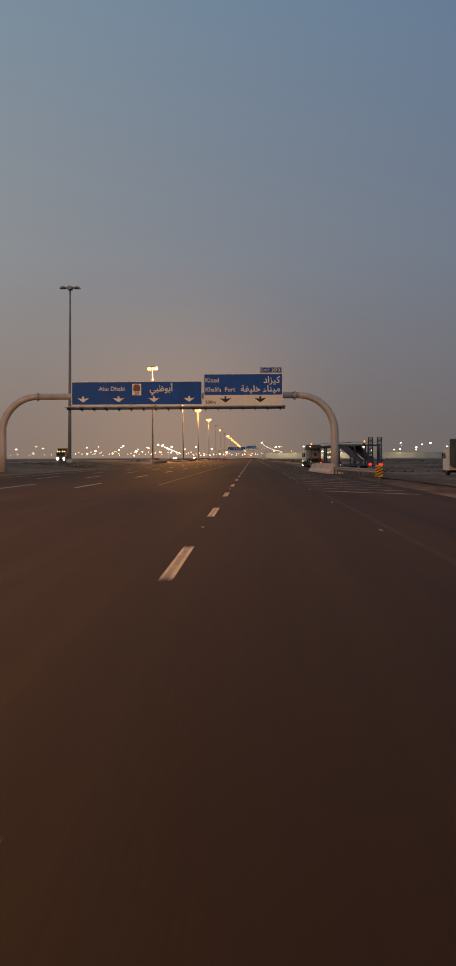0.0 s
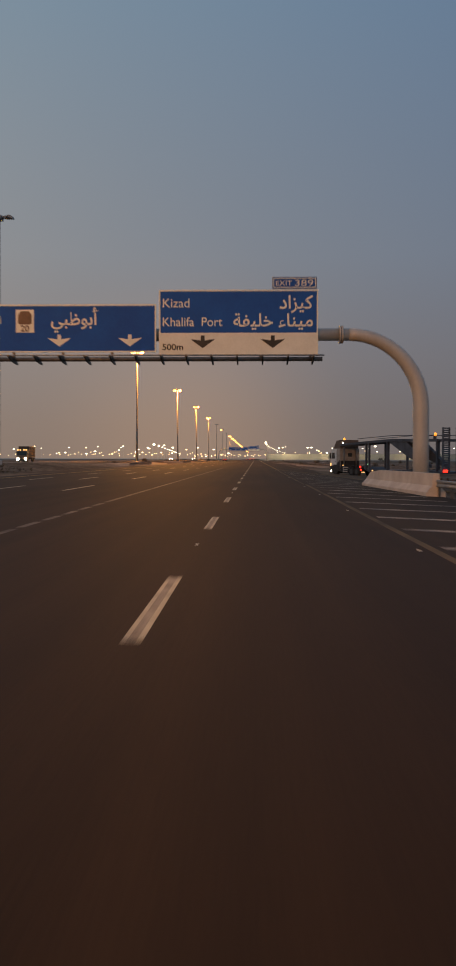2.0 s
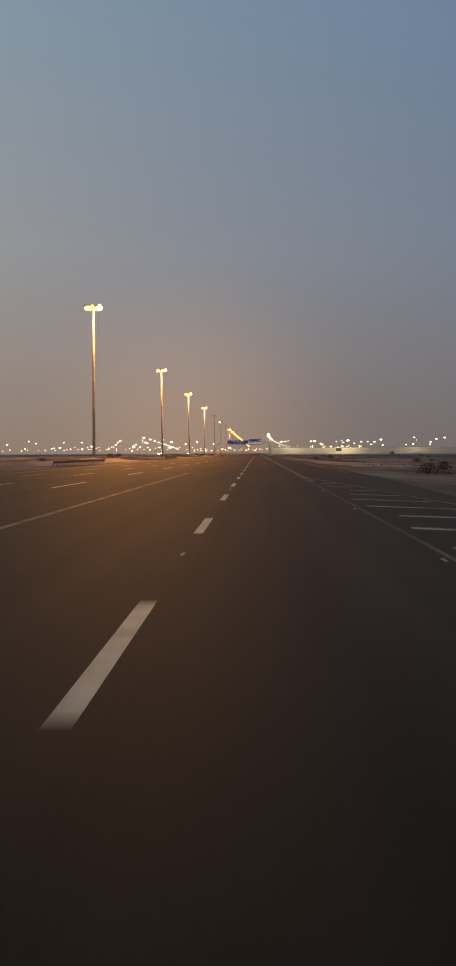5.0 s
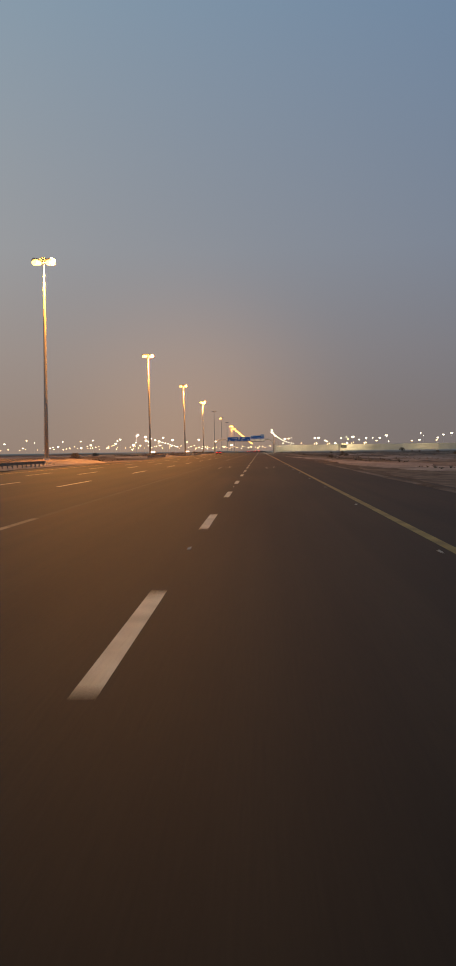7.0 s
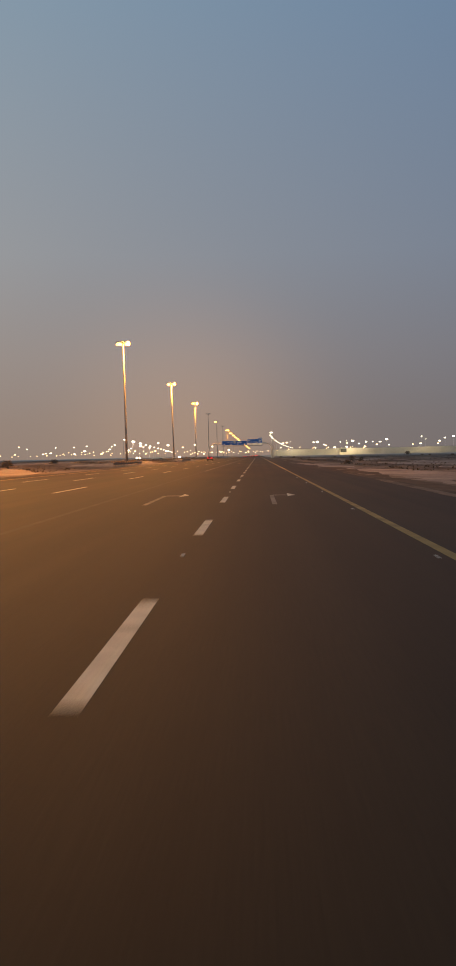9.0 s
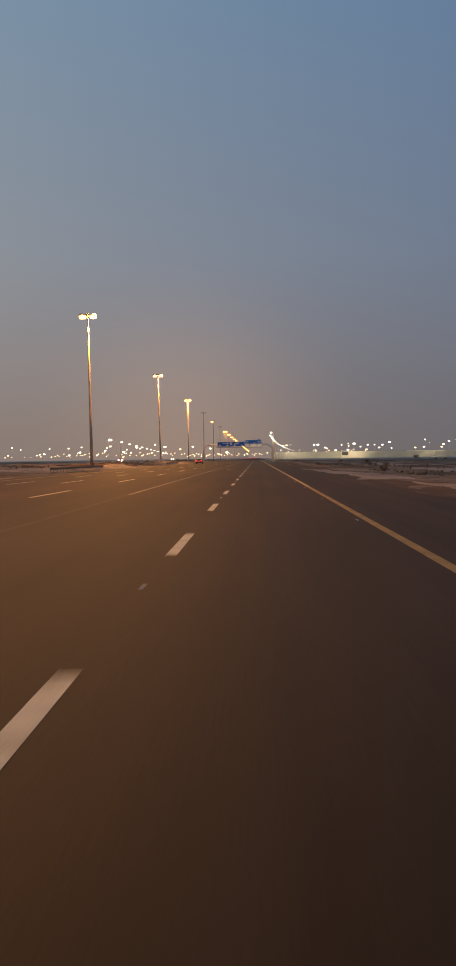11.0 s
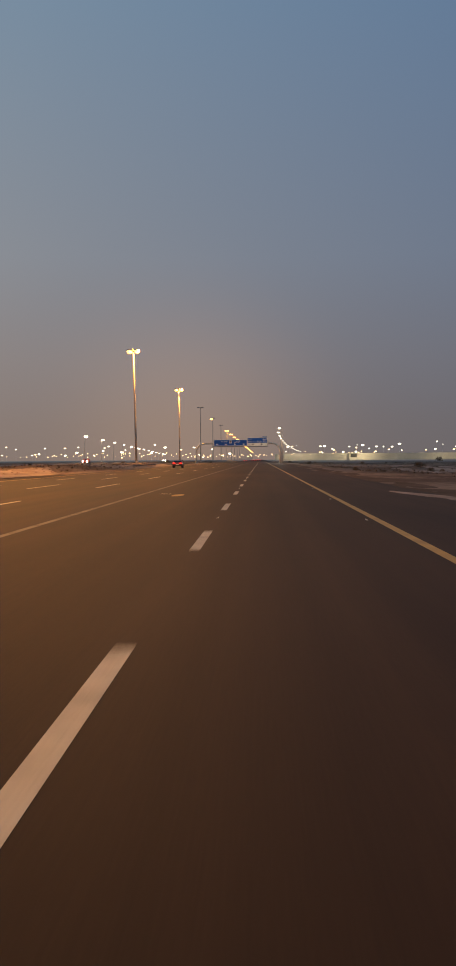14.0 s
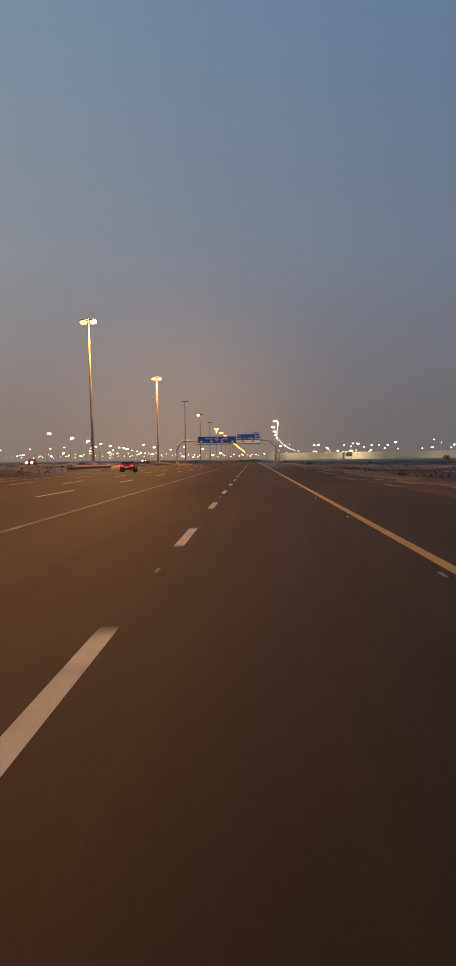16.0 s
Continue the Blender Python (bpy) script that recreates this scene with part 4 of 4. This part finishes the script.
def saloon_car(at, turn):
    v = thing("car", at, "dark red saloon car with lit tail lights", "car", turn=turn)
    side = [(-2.25, 0.32), (2.2, 0.30), (2.3, 0.55), (2.22, 0.78), (1.0, 0.96), (0.55, 1.0), (-0.2, 1.40), (-0.9, 1.44), (-1.55, 1.30), (-2.0, 1.06), (-2.3, 0.98), (-2.34, 0.6)]
    bm = prism(side, "x", -0.9, 0.9)
    for e in bm.verts:
        k = max(0.0, e.co.z - 0.95) * 0.42
        e.co.x *= 1 - k
        if abs(e.co.y) > 2.1:
            e.co.x *= 0.93
    bmesh.ops.bevel(bm, geom=list(bm.edges), offset=0.045, segments=2, affect="EDGES")
    for f in bm.faces:
        f.smooth = True
    part("body", bm, M_RED_CAR, v)
    part("rear_window", prism([(-2.02, 1.09), (-1.60, 1.315), (-1.59, 1.30), (-2.0, 1.06)], "x", -0.66, 0.66), M_GLASS, v)
    for sx in (-1, 1):
        part("side_window", prism([(-1.5, 1.04), (0.35, 1.04), (-0.2, 1.33), (-0.95, 1.36), (-1.45, 1.24)], "x", sx * 0.815, sx * 0.86), M_GLASS, v)
        part("tail_light", box(sx * 0.60 - 0.22, sx * 0.60 + 0.22, -2.37, -2.28, 0.76, 0.94, 0.03), M_TAIL, v, "lit red tail light")
        for y in (-1.35, 1.4):
            wheel(v, sx * 0.80, y, 0.33, 0.22)
        part("mirror", box(sx * 0.98 - 0.08, sx * 0.98 + 0.08, 0.45, 0.58, 0.95, 1.08, 0.03), M_RED_CAR, v)
    part("bumper", box(-0.84, 0.84, -2.39, -2.2, 0.34, 0.56, 0.05), M_CHASSIS, v)
    part("number_plate", box(-0.26, 0.26, -2.40, -2.37, 0.60, 0.71), M_SIGN_WHITE, v)
    return v


saloon_car((-15.2, 538.0, road_z(-15.2)), 0.5)


# ---- lamps of other roads and the distance ----
def street_lamp(at, turn, height, glass, deep=1.0):
    s = thing("street_lamp", at, "tall street lamp on a steel pole, lit", "street lamp", "lamps of the side roads", turn=turn)
    part("pole", tube([(0, 0, -3), (0, 0, height - 0.5), (0.10, 0, height - 0.15), (0.35, 0, height + 0.02), (0.7, 0, height + 0.08)], [0.14, 0.09, 0.08, 0.07, 0.06], 6), M_LAMP_POLE, s)
    h = part("lamp_head", prism([(0.25, 0.02), (1.55, 0.06), (1.45, 0.22), (0.4, 0.2)], "y", -0.3, 0.3), M_HEAD_BODY, s)
    h.location = (0, 0, height)
    # glass enlarged to stand for the lamp's glare
    part("lamp_glass", box(0.9 - 0.62 * deep, 0.9 + 0.62 * deep, -0.42 * deep, 0.42 * deep, -0.52 * deep, 0.015, 0.14 * deep), glass, h, "glowing glass")
    return s


# side road to the left, drifting away from the motorway
first = street_lamp((-76.1, 779.0, 0.0), 0, 12.1, M_LED)
for k in range(1, 13):
    y = 779 + 58.0 * k
    copy_thing(first, pose(-75.2 - 0.05 * (y - 779), y, -0.006 * (y - 779), 0, 0, 0))
# ramp to the right by the second gantry, curving away; its arms reach over the road
second = street_lamp((7.5, 695.0, 0.0), 180, 12.2, M_LED, deep=0.62)
for k in range(1, 15):
    y = 695 + 46.0 * k
    d = max(0.0, y - 730)
    copy_thing(second, pose(7.5 + 0.03 * d + 0.00004 * d * d, y, -0.005 * (y - 695), 0, 0, 180))


# the nearest of these lamps light their own poles and the ground below
for x, y, z, e in ((6.6, 695, 11.3, 3200), (6.9, 741, 11.1, 3200), (8.4, 787, 10.9, 3200), (10.0, 833, 10.6, 3200), (-75.2, 779, 11.2, 7000), (-77.2, 837, 10.9, 7000),
                   (-80.1, 895, 10.5, 9000), (-87.0, 1011, 9.8, 16000), (-98.6, 1243, 8.4, 24000)):
    la = bpy.data.lights.new("street_light", "POINT")
    la.energy, la.color, la.shadow_soft_size = e, (1.0, 0.86, 0.60), 0.3
    new("street_light", la).location = (x, y, z)


def far_mast(height, glass, warm, size=1.0):
    s = thing("far_lamp", (0, 0, 0), "far high lighting mast with a %s glowing head" % ("warm" if warm else "white"), "street lamp", "far lamps")
    part("pole", tube([(0, 0, -18), (0, 0, height)], [0.13, 0.09], 6), M_LAMP_POLE, s)
    # head drawn oversized, with the lamp's glare put into its shape
    part("lamp_head", tube([(0, 0, height - 1.3 * size), (0, 0, height - 0.5 * size), (0, 0, height + 0.4 * size), (0, 0, height + 0.9 * size)], [0.6 * size, 1.9 * size, 2.3 * size, 1.3 * size], 10), glass, s, "glowing lamp ring")
    return s


def spread(spots, kinds):
    """Far masts at bearings and heights (both as slopes from the road's line), one copy each."""
    for i, (u, v) in enumerate(spots):
        d = 2140 + 90 * math.sin(i * 2.3) + 70 * math.cos(i * 1.1)
        copy_thing(kinds[i % len(kinds)], pose(u * d, 175 + d, v * d + 1.4 - 30.0))


white_mast, warm_mast = far_mast(30, M_FAR_WHITE, False), far_mast(30, M_FAR_SODIUM, True, 0.85)
big_mast, small_mast = far_mast(30, M_FAR_WHITE, False, 1.3), far_mast(30, M_FAR_WHITE, False, 0.68)
RIGHT_SPOTS = [(0.0560, 0.0117), (0.0598, 0.0119), (0.0662, 0.0091), (0.0681, 0.0082), (0.0768, 0.0062), (0.0825, 0.0113), (0.0895, 0.0102), (0.0886, 0.0064),
               (0.0945, 0.0124), (0.1009, 0.0094), (0.1065, 0.0066), (0.1080, 0.0111), (0.1146, 0.0110), (0.1185, 0.0083), (0.1219, 0.0109), (0.1285, 0.0133),
               (0.1306, 0.0075), (0.1542, 0.0077), (0.1618, 0.0083), (0.1629, 0.0153), (0.1790, 0.0080), (0.1802, 0.0105), (0.1943, 0.0148), (0.0578, 0.0058),
               (0.0294, 0.0117), (0.0254, 0.0113), (0.0235, 0.0070), (0.0345, 0.0028), (0.212, 0.0112), (0.226, 0.0090), (0.243, 0.0140)]
LEFT_SPOTS = [(-0.2149, 0.0054), (-0.2121, 0.0060), (-0.2066, 0.0064), (-0.2019, 0.0116), (-0.1829, 0.0050), (-0.1832, 0.0117), (-0.1729, 0.0076), (-0.1705, 0.0126),
              (-0.1552, 0.0048), (-0.1474, 0.0089), (-0.1454, 0.0116), (-0.1426, 0.0132), (-0.1304, 0.0025), (-0.1290, 0.0075), (-0.1263, 0.0096), (-0.1221, 0.0066),
              (-0.1163, 0.0115), (-0.1138, 0.0105), (-0.0986, 0.0142), (-0.1017, 0.0063), (-0.0890, 0.0118), (-0.0903, 0.0057), (-0.0743, 0.0095), (-0.0621, 0.0116),
              (-0.0534, 0.0024), (-0.0449, 0.0097), (-0.0362, 0.0039), (-0.0286, 0.0056), (-0.231, 0.0110), (-0.243, 0.0055), (-0.262, 0.0100), (-0.285, 0.0060),
              (-0.305, 0.0120), (-0.33, 0.0090)]
spread(RIGHT_SPOTS, (white_mast, big_mast, small_mast, warm_mast, white_mast, small_mast, warm_mast))
spread(LEFT_SPOTS, (small_mast, warm_mast, white_mast, small_mast, white_mast, warm_mast, big_mast))
for far, where in ((white_mast, (395, 2300, 0)), (warm_mast, (-520, 2350, 0)), (big_mast, (560, 2340, 2)), (small_mast, (-610, 2300, -3))):
    far.location = where

# low far lamps in rows along the port's roads, too many to count
bm = bmesh.new()
for k in range(64):
    u = -0.34 + 0.0092 * k + 0.0016 * math.sin(k * 2.7)
    d = 2350 + 120 * math.sin(k * 1.7)
    z = (0.0044 + 0.0006 * math.sin(k * 2.9)) * d
    bmesh.ops.create_icosphere(bm, subdivisions=1, radius=0.85 + 0.25 * math.sin(k * 5.1), matrix=Matrix.Translation((u * d, 175 + d, z)))
for k in range(46):
    u = -0.20 + 0.15 * ((k * 0.618) % 1.0) if k % 3 else 0.02 + 0.09 * ((k * 0.618) % 1.0)
    d = 2500 + 200 * math.sin(k * 1.3)
    z = (0.0046 + 0.0030 * ((k * 0.414) % 1.0)) * d
    bmesh.ops.create_icosphere(bm, subdivisions=1, radius=1.0, matrix=Matrix.Translation((u * d, 175 + d, z)))
tagged(part("far_small_lights", bm, M_FAR_SODIUM), "small warm lights of the far port", "lights", kind="stuff")

# retaining wall of an overpass, far ahead
wall = thing("overpass_wall", (0, 2000, 0), "long pale concrete overpass wall in the distance, lamplit", "wall")
for k in range(26):
    x = 24 + 17.0 * k
    part("wall_panel", box(x, x + 16.9, 0, 1.2, -2, 8.6 + 1.2 * min(1, k / 14), 0.05), M_FAR_WALL, wall)
part("parapet", box(24, 466, -0.3, 0.0, 9.0, 10.4, 0.05), M_FAR_WALL, wall)
portal = part("underpass_portal", box(148, 162, -6, -0.3, -1.0, 11.4, 0.2), M_FAR_WALL, wall)
# black sheet on the solid block, in place of a shaded opening
part("portal_shade_panel", box(149.5, 160.5, -6.1, -6.01, 3.6, 10.0), M_SIGN_BLACK, portal, "black panel for the shade inside the portal")
for x, e in ((60, 45000), (160, 80000), (300, 25000)):
    la = bpy.data.lights.new("wall_light", "POINT")
    la.energy, la.color, la.shadow_soft_size = e, (1.0, 0.80, 0.45), 1.0
    new("wall_light", la).location = (x, 1975, 24)
    street_lamp((x - 2, 1975, 0), 0, 24, M_LED)


# ---- scrub ----
def scrub_tufts(count, seed):
    """Dry tufts over the sand, far too many to count."""
    rnd = random.Random(seed)
    verts, faces = [], []
    while len(faces) < count * 7:
        where = rnd.random()
        if where < 0.74:
            x, y = 16 + 110 * rnd.random() ** 1.7, 120 + 1000 * rnd.random()
        else:
            x, y = -26 - 10 * rnd.random(), 150 + 640 * rnd.random()
        if noise.noise(Vector((x * 0.05, y * 0.022, 9.0))) < 0.0:
            continue
        z, r = land_z(x, y) - 0.02, rnd.uniform(0.12, 0.36)
        for k in range(7):
            a, b = rnd.uniform(0, 6.28), rnd.uniform(0.3, 1.0)
            tip = (x + math.cos(a) * r * b, y + math.sin(a) * r * b, z + r * rnd.uniform(0.45, 1.0))
            w = r * 0.22
            n = len(verts)
            verts += [(x - math.sin(a) * w, y + math.cos(a) * w, z), (x + math.sin(a) * w, y - math.cos(a) * w, z), tip]
            faces.append((n, n + 1, n + 2))
    me = bpy.data.meshes.new("scrub")
    me.from_pydata(verts, [], faces)
    me.materials.append(M_LEAF)
    return tagged(new("scrub", me), "dry low desert scrub tufts on the sand", "scrub", kind="stuff")


scrub_tufts(6500, 3)


def shrub(at, size, seed):
    rnd = random.Random(seed)
    s = thing("shrub", at, "low dusty desert shrub on the sand", "shrub", "desert shrubs")
    bm = bmesh.new()
    for k in range(9):
        a, t = rnd.uniform(0, 6.28), rnd.uniform(0.3, 0.9)
        add_tube(bm, [(0, 0, -0.05), (math.cos(a) * size * t * 0.5, math.sin(a) * size * t * 0.5, size * 0.4), (math.cos(a) * size * t, math.sin(a) * size * t, size * rnd.uniform(0.5, 0.9))],
                 [0.03 * size, 0.02 * size, 0.008 * size], 5)
    part("branches", bm, M_TWIG, s)
    bm = bmesh.new()
    for k in range(260):
        a, r, h = rnd.uniform(0, 6.28), size * math.sqrt(rnd.random()), rnd.uniform(0.05, 0.95)
        r *= 1.0 - 0.55 * h
        c = Vector((math.cos(a) * r, math.sin(a) * r, size * 0.85 * h))
        d = Vector((rnd.gauss(0, 1), rnd.gauss(0, 1), rnd.gauss(0, 1))).normalized() * size * 0.10
        e = d.cross(Vector((rnd.gauss(0, 1), rnd.gauss(0, 1), 1))).normalized() * size * 0.05
        bm.faces.new([bm.verts.new(c + q) for q in (d, e, -d, -e)])
    part("leaves", bm, M_LEAF, s)
    return s


rnd = random.Random(5)
protos = [shrub((26, 470, land_z(26, 470)), 0.9, 1), shrub((40, 600, land_z(40, 600)), 1.2, 2), shrub((30, 520, land_z(30, 520)), 0.7, 3)]
for k in range(44):
    left = k % 4 == 0
    x = rnd.uniform(-44, -24) if left else 15 + 90 * rnd.random() ** 1.6
    y = rnd.uniform(180, 900)
    copy_thing(protos[k % 3], pose(x, y, land_z(x, y), 0, 0, rnd.uniform(0, 360)))


# ---- small marks on the road ----
def turn_arrow_mark(x, y, stem=True):
    """A right-turn arrow: worn stem along the lane, bar across it, broad head."""
    bm = bmesh.new()
    shapes = [((0.06, 6.3), (0.62, 6.5), (0.62, 6.95), (0.06, 6.85)), ((0.54, 5.6), (0.84, 6.7), (0.58, 8.2))]
    if stem:
        shapes.append(((-0.07, 0.2), (0.07, 0.0), (0.07, 6.8), (-0.07, 6.4)))
    for n, shape in enumerate(shapes):
        bm.faces.new([bm.verts.new((x + u, y + v, road_z(x + u) + 0.007 + 0.001 * n)) for u, v in shape])
        bm.faces.ensure_lookup_table()
        bm.faces[-1].material_index = 0 if n == 1 else 1
    return tagged(part("turn_arrow_mark", bm, [M_WHITE_LINE, M_DOTTED]), "worn white right-turn arrow painted in the lane", "road marking", "painted arrows", "structure")


turn_arrow_mark(0.55, 250.8)
turn_arrow_mark(-3.2, 250.6)

# worn remains of an arrow: a bar and a rounded yellowish patch
bm = bmesh.new()
for shape in ([(-4.06, 396.25), (-3.58, 396.3), (-3.58, 396.6), (-4.06, 396.5)],
              [(-3.19 + 0.22 * math.cos(a) + 0.05 * math.sin(a), 395.0 + 1.05 * math.sin(a)) for a in (math.pi * k / 8 for k in range(16))]):
    bm.faces.new([bm.verts.new((u, v, road_z(u) + 0.007)) for u, v in shape])
    bm.faces.ensure_lookup_table()
    bm.faces[-1].material_index = len(bm.faces) - 1
tagged(part("lane_mark", bm, [M_WHITE_LINE, M_YELLOW_LINE]), "worn white bar and rounded yellow patch painted in the lane", "road marking", kind="structure")


def road_stud(x, y):
    bm = box(-0.026, 0.026, -0.03, 0.03, 0.0, 0.015, 0.004)
    s = part("road_stud", bm, M_SIGN_WHITE)
    s.location = (x, y, road_z(x) + 0.002)
    return tagged(s, "small white raised reflective road stud", "road stud", "road studs")


stud = road_stud(-1.01, 20.6)
for k in range(1, 26):
    copy_thing(stud, pose(-1.01, 20.6 + 24 * k, road_z(-1.01) + 0.002))
for k in range(0, 50):
    copy_thing(stud, pose(2.52, 8.2 + 12 * k, road_z(2.52) + 0.002))

big = shrub((130, 1076, land_z(130, 1076) - 0.1), 3.6, 9)


# ---- far traffic ----
def oncoming_car(at):
    c = copy_thing(bpy.data.objects["car"], pose(*at, 0, 0, 180))
    tagged(c, "oncoming saloon car with lit headlights", "car", "oncoming cars")
    for sx in (-1, 1):
        part("headlight", tube([(sx * 0.62, 2.24, 0.66), (sx * 0.62, 2.36, 0.66)], [0.24, 0.20], 12), M_HEADLIGHT, c, "lit headlight")
    return c


for x, y in ((-50.5, 640.0), (-53.8, 905.0)):
    oncoming_car((x, y, 0.57))

bm = bmesh.new()
for k in range(12):
    y = 900 + 130.0 * k + 25 * math.sin(k * 2.1)
    for sx in (-0.7, 0.7):
        x = -8.4 + 3.7 * (k % 3) + sx
        bmesh.ops.create_icosphere(bm, subdivisions=1, radius=0.17, matrix=Matrix.Translation((x, y, road_z(x) + 0.75)))
tagged(part("far_tail_lights", bm, M_TAIL), "tiny red tail lights of far traffic", "lights", kind="stuff")

# warm lamps of the interchange behind the second gantry
bm = bmesh.new()
for k in range(22):
    u = -0.066 + 0.0036 * k + 0.001 * math.sin(k * 3.1)
    d = 1700 + 260 * math.sin(k * 1.9)
    bmesh.ops.create_icosphere(bm, subdivisions=1, radius=0.7 + 0.2 * math.sin(k * 4.3), matrix=Matrix.Translation((u * d, 175 + d, (0.0030 + 0.0024 * ((k * 0.618) % 1.0)) * d)))
tagged(part("interchange_lights", bm, M_FAR_SODIUM), "small warm lights of a far interchange", "lights", kind="stuff")
